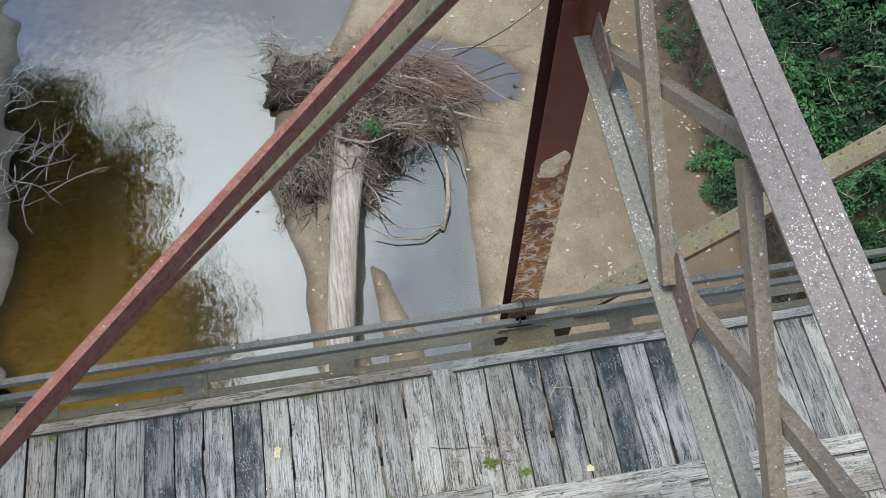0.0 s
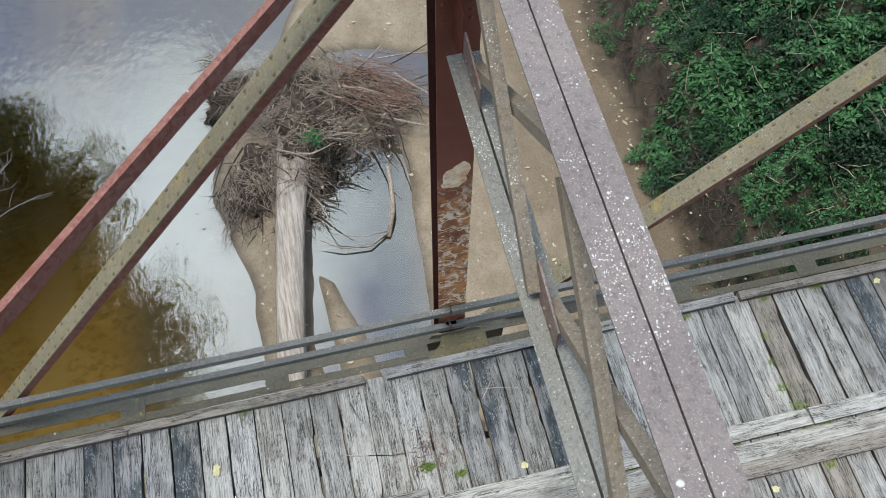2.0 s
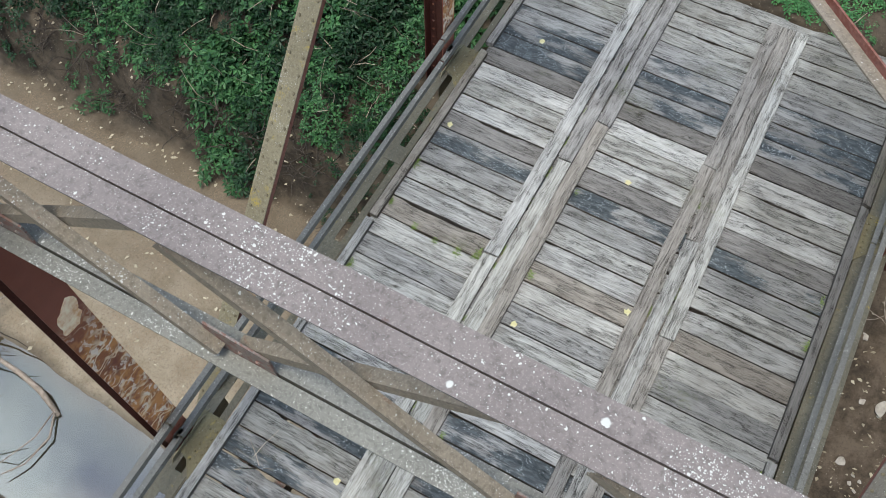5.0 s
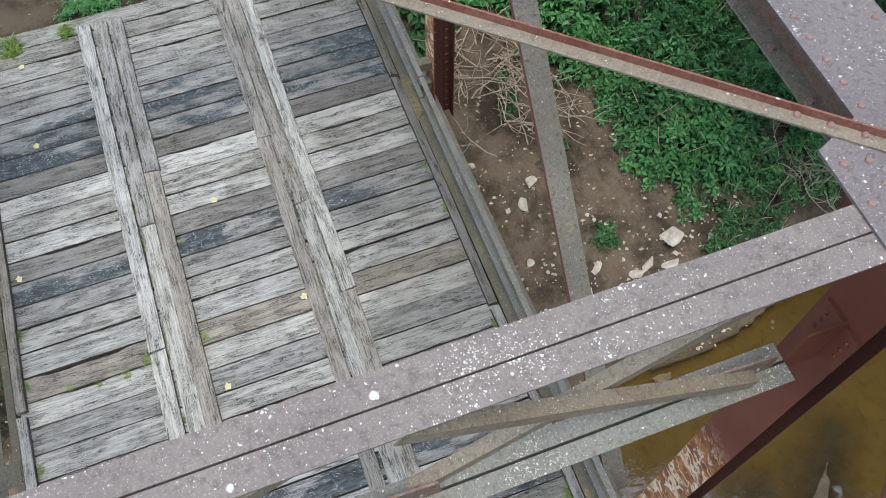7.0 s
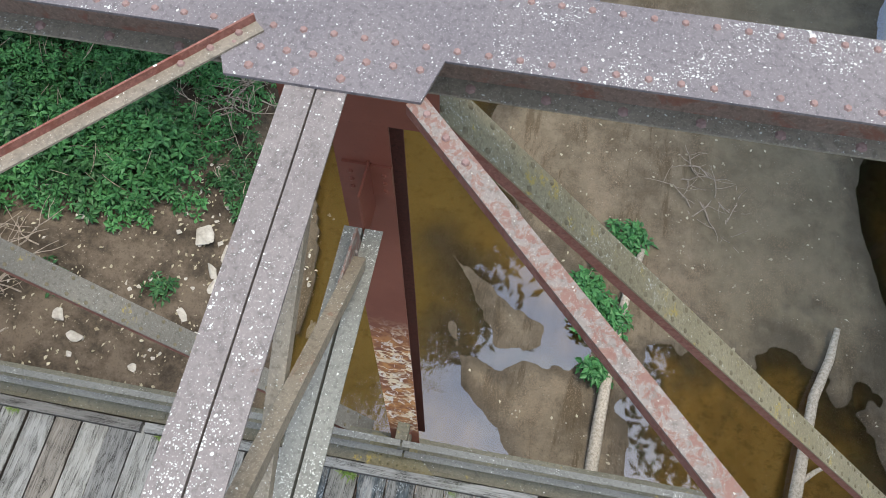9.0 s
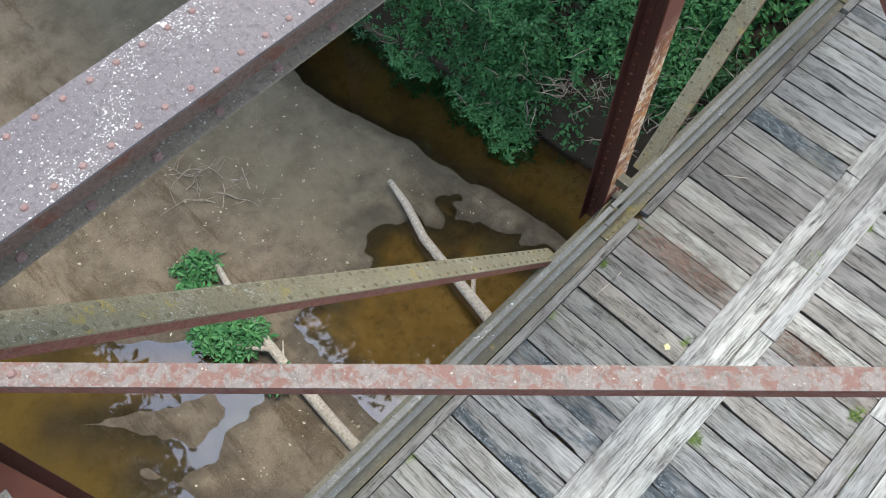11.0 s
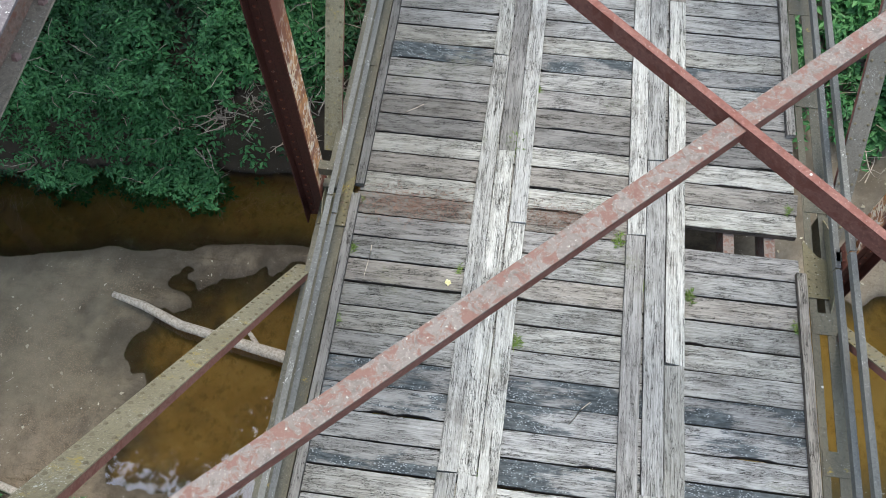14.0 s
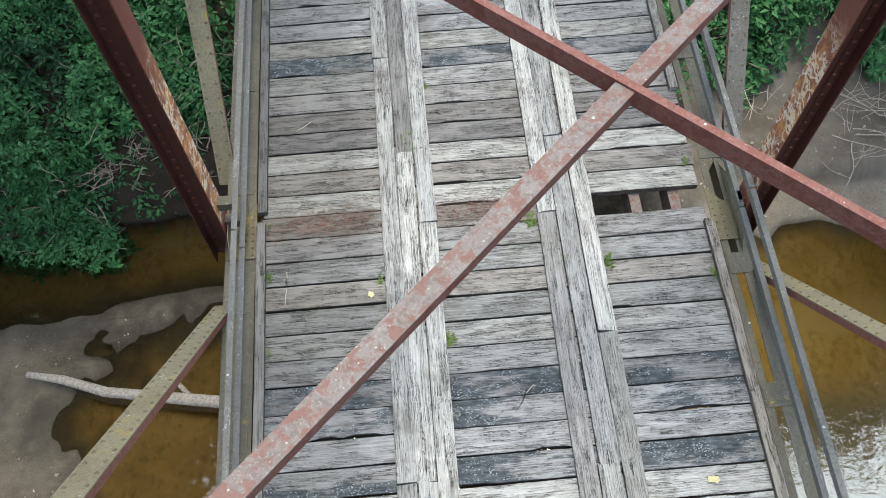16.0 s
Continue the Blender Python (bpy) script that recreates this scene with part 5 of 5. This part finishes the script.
def branch(name, label, pts, radii, forks=(), mat=None):
    t = thing(name, label, "branch")
    v, f = tube_mesh([(pts, radii)], 8)
    lay("stem", v, f, mat or M_DRIFT, t, True)
    for p, q in forks:
        v, f = tube_mesh([(p, q)], 6)
        lay("fork", v, f, mat or M_DRIFT, t, True)
    return t


branch("fallen_branch", "bleached fallen branch lying across the muddy shallows", [(7.15, -6.1, -4.55), (6.6, -5.98, -4.6), (5.9, -5.72, -4.62), (5.2, -5.6, -4.64), (4.5, -5.48, -4.66), (3.4, -5.3, -4.7)], [0.05, 0.075, 0.085, 0.09, 0.1, 0.11],
       [([(4.5, -5.48, -4.66), (4.75, -5.75, -4.66), (4.95, -6.05, -4.7)], [0.05, 0.04, 0.025])])
branch("fallen_tree", "pale fallen stem with fresh green sprouts on the mud", [(8.0, -2.85, -4.5), (7.3, -2.68, -4.52), (6.6, -2.58, -4.55), (5.7, -2.48, -4.58), (4.7, -2.42, -4.62), (3.2, -2.35, -4.68)], [0.055, 0.07, 0.08, 0.09, 0.1, 0.11],
       [([(6.2, -2.52, -4.56), (6.5, -2.25, -4.5), (6.95, -2.0, -4.45)], [0.05, 0.045, 0.03]), ([(5.9, -2.5, -4.58), (6.2, -2.75, -4.6)], [0.03, 0.015])])
for x, y, rr, s in ((8.2, -2.6, 0.42, 1), (7.8, -2.25, 0.34, 2), (7.1, -1.95, 0.4, 3), (6.75, -2.15, 0.42, 4), (6.6, -2.45, 0.34, 5), (5.7, -2.3, 0.25, 6)):
    shrub(x, y, rr, 0.4, 75, 0.13, M_LEAF_LIGHT, 300 + s, "fresh light green sprout on the fallen stem", base=-4.68, leaflets=4, stems=2, name="sprout")
branch("pool_stick", "crooked grey stick standing in the still pool", [(-8.05, 0.1, -4.45), (-7.6, 0.08, -4.5), (-7.2, 0.02, -4.6), (-6.75, -0.15, -4.78)], [0.035, 0.045, 0.05, 0.04],
       [([(-6.85, -0.1, -4.74), (-6.6, -0.5, -4.7), (-6.65, -1.0, -4.68), (-6.85, -1.35, -4.6)], [0.02, 0.018, 0.014, 0.01]), ([(-6.85, -0.1, -4.74), (-6.75, -0.6, -4.6), (-6.95, -1.2, -4.58)], [0.012, 0.011, 0.008])], M_ROOT)


def brush(cx, cy, cz, n, L, mat, seed, label, name="dry_brush", spread=1.0, lift=0.45):
    r = random.Random(seed)
    t = thing(name, label, "dry branches", at=(cx, cy, cz))
    paths = []
    for i in range(n):
        q = r.uniform(0, 6.28)
        d = (math.cos(q) * spread, math.sin(q) * spread, r.uniform(0.1, lift * 2))
        a, e = r.uniform(-0.5, 0.5) * L, r.uniform(-0.5, 0.5) * L
        p, rad = crooked(r, (a, e, max(-0.02, ground_z(cx + a, cy + e) - cz)), d, L * r.uniform(0.5, 1.1), 0.014, 0.004, 6, 0.42, 0.07)
        paths.append((p, rad))
        for k in (2, 3, 4):
            paths.append(crooked(r, p[k], (r.uniform(-1, 1), r.uniform(-1, 1), r.uniform(-0.2, 0.5)), L * 0.35, 0.007, 0.003, 4, 0.3))
    v, f = tube_mesh(paths, 4)
    lay("branch_tangle", v, f, mat, t)["kind"] = "stuff"


brush(9.4, -3.9, -4.68, 12, 1.0, M_ROOT, 5, "small dead brush stuck in the mud flat")
brush(-9.0, -7.5, -4.55, 22, 1.15, M_DRIFT, 6, "pale tangled dead roots on the far mud bank", "dead_roots", 1.0, 0.3)
brush(-10.8, -7.9, -4.5, 14, 0.9, M_DRIFT, 7, "pale tangled dead roots on the far mud bank", "dead_roots", 1.0, 0.3)
brush(-7.4, -9.6, -4.35, 18, 1.6, M_DRIFT, 8, "bleached dry stalks lying over the sandy bank", "dead_roots", 1.0, 0.15)
brush(-5.9, -9.9, -4.3, 10, 1.3, M_DRIFT, 9, "bleached dry stalks lying over the sandy bank", "dead_roots", 1.0, 0.15)
brush(9.3, 4.6, -3.4, 30, 1.2, M_ROOT, 33, "bare tangled grey roots below the bushes", "dead_roots", 1.0, 0.4)
brush(8.3, 5.9, -3.1, 16, 1.2, M_ROOT, 10, "bare tangled grey roots below the bushes", "dead_roots", 1.0, 0.4)
brush(4.4, 7.4, -2.0, 40, 1.3, M_TWIG, 32, "bare brown vines and twigs on the bank", "dead_roots", 0.9, 0.4)
brush(4.6, 6.7, -2.4, 18, 1.5, M_ROOT, 12, "bare vines hanging over the dark bank", "dead_roots", 0.9, 0.6)
brush(4.2, -9.7, -3.2, 16, 1.2, M_ROOT, 13, "bare roots hanging from the undercut bank", "dead_roots", 1.0, 0.2)
brush(-7.4, 5.6, -3.9, 12, 1.2, M_DARKROOT, 14, "bare roots hanging from the undercut bank", "dead_roots", 1.0, 0.3)
brush(-9.8, 5.7, -3.9, 12, 1.3, M_DARKROOT, 15, "bare roots hanging from the undercut bank", "dead_roots", 1.0, 0.3)
for i, (x, y) in enumerate(((4.6, -9.2), (5.2, -9.35), (5.7, -9.3), (6.1, -9.1), (5.5, -9.7), (4.9, -9.8), (6.2, -9.6))):
    brush(x, y, ground_z(x, y), 9, 0.55, M_ROOT if i % 2 else M_TWIG, 80 + i, "bare roots hanging from the undercut bank", "dead_roots", 1.0, 0.25)
for i, (x, y) in enumerate(((4.9, -9.4), (5.4, -9.1), (5.9, -9.7), (6.3, -9.3), (4.4, -9.9))):
    shrub(x, y, 0.34, 0.22, 30, 0.11, M_LEAF_LIGHT if i % 2 else M_LEAF, 430 + i, "small green seedling plant on the bare soil", leaflets=5, stems=2, name="seedling")
for i in range(9):
    brush(-4.2 - 0.85 * i, 5.15 + 0.15 * (i % 3), ground_z(-4.2 - 0.85 * i, 5.15 + 0.15 * (i % 3)), 14, 0.7, M_DARKROOT, 60 + i, "bare roots hanging from the undercut bank", "dead_roots", 1.0, 0.3)
brush(-5.6, 5.5, -4.0, 10, 0.9, M_DARKROOT, 16, "bare roots hanging from the undercut bank", "dead_roots", 1.0, 0.3)


# leafy bush leaning over the rubble slope
cover(6.0, 8.6, 5.0, 7.4, 0.6, lambda x, y: y > 5.0 + max(0.0, 6.9 - x) * 1.3, [M_LEAF_LIGHT, M_LEAF_LIGHT, M_LEAF], (0.5, 0.95), (0.08, 0.13), 260, (0.6, 0.85))
cover(7.2, 8.6, 3.9, 5.0, 0.5, lambda x, y: True, [M_LEAF], (0.15, 0.35), (0.06, 0.1), 220, (0.35, 0.55))


# --- broken concrete on the slope ---
def rock(x, y, size, seed):
    r = random.Random(seed)
    bm = bmesh.new()
    pts = [Vector((r.uniform(-1, 1), r.uniform(-0.8, 0.8), r.uniform(-0.35, 0.35))) * size for i in range(12)]
    vs = [bm.verts.new(p) for p in pts]
    hull = bmesh.ops.convex_hull(bm, input=vs)
    loose = [v for v in bm.verts if not v.link_faces]
    bmesh.ops.delete(bm, geom=loose, context="VERTS")
    bmesh.ops.bevel(bm, geom=bm.edges[:], offset=size * 0.06, segments=1, affect="EDGES")
    ob = part("rock", bm, M_ROCK)
    ob.location = (x, y, ground_z(x, y) + size * 0.2)
    ob.rotation_euler = (r.uniform(-0.3, 0.3), r.uniform(-0.3, 0.3), r.uniform(0, 6))
    tagged(ob, "pale broken piece of concrete on the muddy slope", "rock", "rubble on the slope")


k = 0
for x, y, s in ((6.45, 4.25, 0.2), (6.3, 3.9, 0.15), (5.94, 4.0, 0.14), (5.72, 3.95, 0.13), (4.3, 5.4, 0.14), (4.5, 5.66, 0.11), (6.15, 5.95, 0.13), (5.1, 4.2, 0.12), (5.7, 2.5, 0.2), (4.86, 3.97, 0.1), (5.3, 3.3, 0.13), (5.5, 2.9, 0.16), (6.0, 3.1, 0.14), (4.4, 3.2, 0.12), (6.7, 3.6, 0.12), (7.3, 3.3, 0.13), (4.1, 4.6, 0.08)):
    rock(x, y, s * 1.15, 500 + k)
    k += 1
for i in range(110):
    x, y = pick.uniform(3.5, 8.0), pick.uniform(2.5, 6.5)
    rock(x, y, pick.uniform(0.02, 0.07), 600 + i)


# --- weeds, litter and fallen leaves on the deck ---
def weed(x, y, size, n, seed, mat=None):
    size *= 0.75
    r = np.random.RandomState(seed)
    t = thing("weed", "small yellow-green weed growing between deck boards", "weed", "deck weeds", at=(x, y, 0.0))
    n = n * 2
    a = r.rand(n) * 6.283
    u = np.sqrt(r.rand(n)) * size * 0.9
    P = np.stack([u * np.cos(a) * 0.5, u * np.sin(a), np.full(n, 0.004)], 1)
    D = np.stack([r.randn(n), r.randn(n), 0.25 + 0.5 * r.rand(n)], 1)
    N = r.randn(n, 3) * 0.4 + [0, 0, 1]
    L = size * (0.35 + 0.5 * r.rand(n))
    V, F = leaf_mesh(P, D, N, L, L * (0.1 + 0.16 * r.rand(n)))
    lay("blade_tuft", V, F, mat or M_GRASS, t)["kind"] = "stuff"


for i, (x, y, s, n) in enumerate(((0.74, -6.73, 0.2, 60), (1.2, -5.03, 0.09, 22), (0.5, -4.27, 0.12, 34), (-0.8, -6.73, 0.12, 40), (-0.8, -5.08, 0.12, 40), (-0.52, -5.6, 0.13, 40), (0.74, -2.83, 0.1, 26), (-1.3, -5.0, 0.12, 36), (-1.99, 3.27, 0.08, 20), (-1.7, 3.23, 0.07, 20), (-1.4, 3.23, 0.09, 26), (-1.19, 3.3, 0.1, 30), (-0.77, 3.43, 0.12, 36), (-0.77, 3.0, 0.12, 36), (-0.77, 2.7, 0.1, 30), (-0.95, 5.2, 0.1, 30), (-2.43, 4.05, 0.12, 40), (2.42, 4.0, 0.1, 34), (0.86, 2.86, 0.1, 30), (-1.44, -0.55, 0.1, 60), (-1.3, -0.25, 0.09, 40), (-1.1, 0.0, 0.08, 30), (-0.98, 1.43, 0.1, 30), (2.42, 0.5, 0.14, 44), (2.42, -1.2, 0.12, 40), (2.42, 2.2, 0.1, 30), (-1.25, -1.6, 0.09, 24), (0.53, -7.6, 0.09, 24), (-1.0, 4.2, 0.1, 30), (0.95, 4.4, 0.07, 20), (-0.78, 6.6, 0.1, 30), (0.95, 7.3, 0.11, 36), (-2.0, 8.15, 0.25, 80), (-1.3, 8.2, 0.2, 60))):
    weed(x, y, s, n, 40 + i)
grow = random.Random(8)
for i in range(26):
    x = grow.choice((-0.77, -0.77, -0.955, 0.775, 0.955, -0.55, 0.58))
    weed(x, grow.uniform(1.0, 7.6), grow.uniform(0.05, 0.1), grow.randint(14, 30), 140 + i)
for i in range(14):
    weed(grow.choice((-2.4, 2.4)), grow.uniform(-7.5, 7.8), grow.uniform(0.06, 0.1), grow.randint(14, 30), 170 + i)
for i, (x, y) in enumerate(((-0.07, 5.0), (0.57, 3.42), (-1.9, 6.49), (-1.91, 7.8), (-2.32, 4.74), (-1.86, -2.61), (-1.9, -2.6), (-1.24, 0.39), (1.3, -4.85), (-0.45, 2.73))):
    r = random.Random(i)
    bm = bmesh.new()
    m = 11
    rim = []
    for j in range(m):
        q = 6.283 * j / m
        d = 0.042 * (1.0 if j % 2 else 0.75) * r.uniform(0.85, 1.2)
        rim.append(bm.verts.new((d * math.cos(q), d * math.sin(q), 0.006 + r.uniform(0, 0.012))))
    c = bm.verts.new((0, 0, 0.012))
    for j in range(m):
        bm.faces.new((c, rim[j], rim[(j + 1) % m]))
    o = part("fallen_leaf", bm, M_YELLOW)
    o.location = (x, y, 0.006 if not (0.5 < abs(x) < 1.2) else 0.062)
    tagged(o, "pale yellow fallen leaf lying on the deck", "leaf", "fallen leaves")


def litter(x0, x1, y0, y1, n, seed, z, mat, label, L=(0.02, 0.07)):
    r = random.Random(seed)
    t = thing("leaf_litter", label, "litter", at=((x0 + x1) / 2, (y0 + y1) / 2, z))
    paths = []
    for i in range(n):
        p = (r.gauss(0, 0.33) * (x1 - x0), r.gauss(0, 0.33) * (y1 - y0), r.uniform(0.002, 0.012))
        q = r.uniform(0, 6.28)
        paths.append(crooked(r, p, (math.cos(q), math.sin(q), 0), r.uniform(*L), 0.0025, 0.0015, 2, 0.2))
    v, f = tube_mesh(paths, 3)
    lay("needles", v, f, mat, t)["kind"] = "stuff"


litter(1.2, 2.4, -5.95, -5.62, 900, 1, 0.003, M_REED, "brown dry needles and crumbs drifted on the planks")
litter(-0.4, 0.6, -5.95, -5.65, 600, 2, 0.003, M_REED, "brown dry needles and crumbs drifted on the planks")
litter(-1.75, -1.3, -0.8, -0.2, 260, 3, 0.003, M_REED, "brown dry needles and crumbs drifted on the planks")
for i, (x, y, L, q) in enumerate(((-1.75, -1.35, 0.75, 1.4), (-2.2, 0.0, 0.4, 0.5), (-2.1, 0.2, 0.35, 1.2), (-2.0, 0.15, 0.3, 2.4), (1.9, -7.2, 0.35, 0.7), (2.2, -5.2, 0.4, 1.6), (-0.3, -3.7, 0.35, 0.6), (-2.35, -1.2, 0.3, 0.4), (0.2, -5.4, 0.3, 2.0))):
    r = random.Random(70 + i)
    v, f = tube_mesh([crooked(r, (0, 0, 0.008), (math.cos(q), math.sin(q), 0), L, 0.005, 0.003, 6, 0.18)], 5)
    v = [(a, b, max(c, 0.004)) for a, b, c in v]
    o = lay("twig", v, f, M_DRIFT)
    o.location = (x, y, 0.0)
    tagged(o, "thin dry bleached twig lying on the planks", "twig", "twigs on the deck")


def scatter(name, label, x0, x1, y0, y1, n, seed, size, mat, lo, hi):
    r = np.random.RandomState(seed)
    x, y = x0 + (x1 - x0) * r.rand(n), y0 + (y1 - y0) * r.rand(n)
    z = height(x, y)
    ok = (z > lo) & (z < hi)
    x, y, z = x[ok], y[ok], z[ok]
    n = len(x)
    P = np.stack([x, y, z + 0.012], 1)
    a = r.rand(n) * 6.283
    D = np.stack([np.cos(a), np.sin(a), r.rand(n) * 0.2], 1)
    N = r.randn(n, 3) * 0.25 + [0, 0, 1]
    L = size * (0.5 + r.rand(n))
    V, F = leaf_mesh(P, D, N, L, L * (0.4 + 0.4 * r.rand(n)))
    tagged(lay(name, V, F, mat), label, "litter", kind="stuff")


scatter("leaf_scatter", "pale dry leaves strewn over the sand bar", -12, -3.2, -2.5, 4.7, 420, 1, 0.085, M_FLECK, -4.78, -4.3)
scatter("leaf_scatter", "pale chips and dry leaves strewn over the mud flat", 3.2, 12, -7.5, 1.5, 420, 2, 0.06, M_FLECK, -4.78, -4.3)
scatter("leaf_scatter", "dry leaves strewn over the earth slope", 3.4, 9, 2.4, 7.5, 1000, 3, 0.06, M_FLECK, -4.75, -0.6)
scatter("leaf_scatter", "dry leaves strewn over the earth bank", -12, -3.2, 4.5, 7.0, 600, 4, 0.07, M_FLECK, -4.75, -0.6)
scatter("leaf_scatter", "dry leaves and chips on the sandy bank", -9, -3.2, -10.6, -7.9, 160, 5, 0.06, M_FLECK, -4.78, -3.6)
for i in range(16):
    x, y = pick.uniform(-2.9, 2.6), pick.uniform(8.4, 10.2)
    shrub(x, y, 0.45, 0.1, 150, 0.045, M_LEAF_LIGHT, 1500 + i, "low green grass on the earth at the deck's end", leaflets=4, stems=1, name="grass_tuft")


# --- tall trees on both banks, mirrored in the water ---
def tree(x, y, tall, crown, seed):
    r = np.random.RandomState(seed)
    q = random.Random(seed)
    z0 = ground_z(x, y) - 0.1
    t = thing("tree", "tall broad-leaved tree standing on the creek bank", "tree", "bank trees", at=(x, y, z0))
    top = Vector((q.uniform(-0.5, 0.5), q.uniform(-0.5, 0.5), tall * 0.62))
    v, f = tube_mesh([([(0, 0, 0), top * 0.5 + Vector((0.15, 0, 0)), top], [0.26, 0.2, 0.12])], 9)
    lay("trunk", v, f, M_BARK, t, True)
    C, N = [], []
    for i in range(16):
        e = q.uniform(0, 6.28)
        p = top * q.uniform(0.6, 1.0)
        d = Vector((math.cos(e), math.sin(e), q.uniform(0.1, 1.1)))
        pts, rad = crooked(q, p, d, crown * q.uniform(0.7, 1.15), 0.09, 0.02, 6, 0.18)
        v, f = tube_mesh([(pts, rad)], 6)
        lay("limb", v, f, M_BARK, t, True)
        for c in pts[2:]:
            k = 100
            C.append(np.array(c) + r.randn(k, 3) * crown * 0.17)
            N.append(r.randn(k, 3) * 0.6 + [0, 0, 0.8])
    V, F = clusters(r, np.concatenate(C), np.concatenate(N), 3, 0.46)
    lay("crown", V, F, M_LEAF, t)["kind"] = "stuff"


for i, (x, y, tall, crown) in enumerate(((-19.0, -13.8, 18, 5.0), (-12.6, -11.2, 17, 5.6), (14.2, -11.2, 20, 6.6), (20.0, -13.0, 17, 5.4), (9.5, -14.4, 21, 6.2), (12.8, 4.6, 16, 4.9), (18.0, 4.6, 16, 5.0), (10.5, 8.0, 16, 5.0), (-10.0, 14.0, 17, 4.8), (-18.5, 11.5, 17, 4.8))):
    tree(x, y, tall, crown, 900 + i)


# --- paint smear high on the scratched post ---
def paint_smear():
    r = random.Random(3)
    for ob in list(scene.collection.all_objects):
        if ob.name.startswith("truss_post") and ob.parent is None:
            for child in ob.children:
                if child.name.startswith("inner_flange"):
                    v = child.data.vertices[0].co
                    if v.x < 0 and abs(v.y) < 0.3:
                        bm = bmesh.new()
                        for cz, cy, a, b in ((3.0, 0.0, 0.1, 0.15), (3.1, 0.05, 0.07, 0.1), (2.92, -0.04, 0.08, 0.06)):
                            rim = [bm.verts.new((-2.8265 + cz * 0.0004, 0.02 + cy + a * math.cos(q * 0.449) * r.uniform(0.8, 1.1), cz + b * math.sin(q * 0.449) * r.uniform(0.8, 1.1))) for q in range(14)]
                            low = [bm.verts.new((-2.83, p.co.y, p.co.z)) for p in rim]
                            bm.faces.new(rim)
                            for q in range(14):
                                bm.faces.new((rim[q], rim[(q + 1) % 14], low[(q + 1) % 14], low[q]))
                        bmesh.ops.recalc_face_normals(bm, faces=bm.faces)
                        part("paint_smear", bm, M_CHALK, ob, "smeared white paint patch")


M_CHALK = plain("smeared_white_paint", (0.72, 0.38, 0.17), (1.0, 0.86, 0.64), 9)
paint_smear()
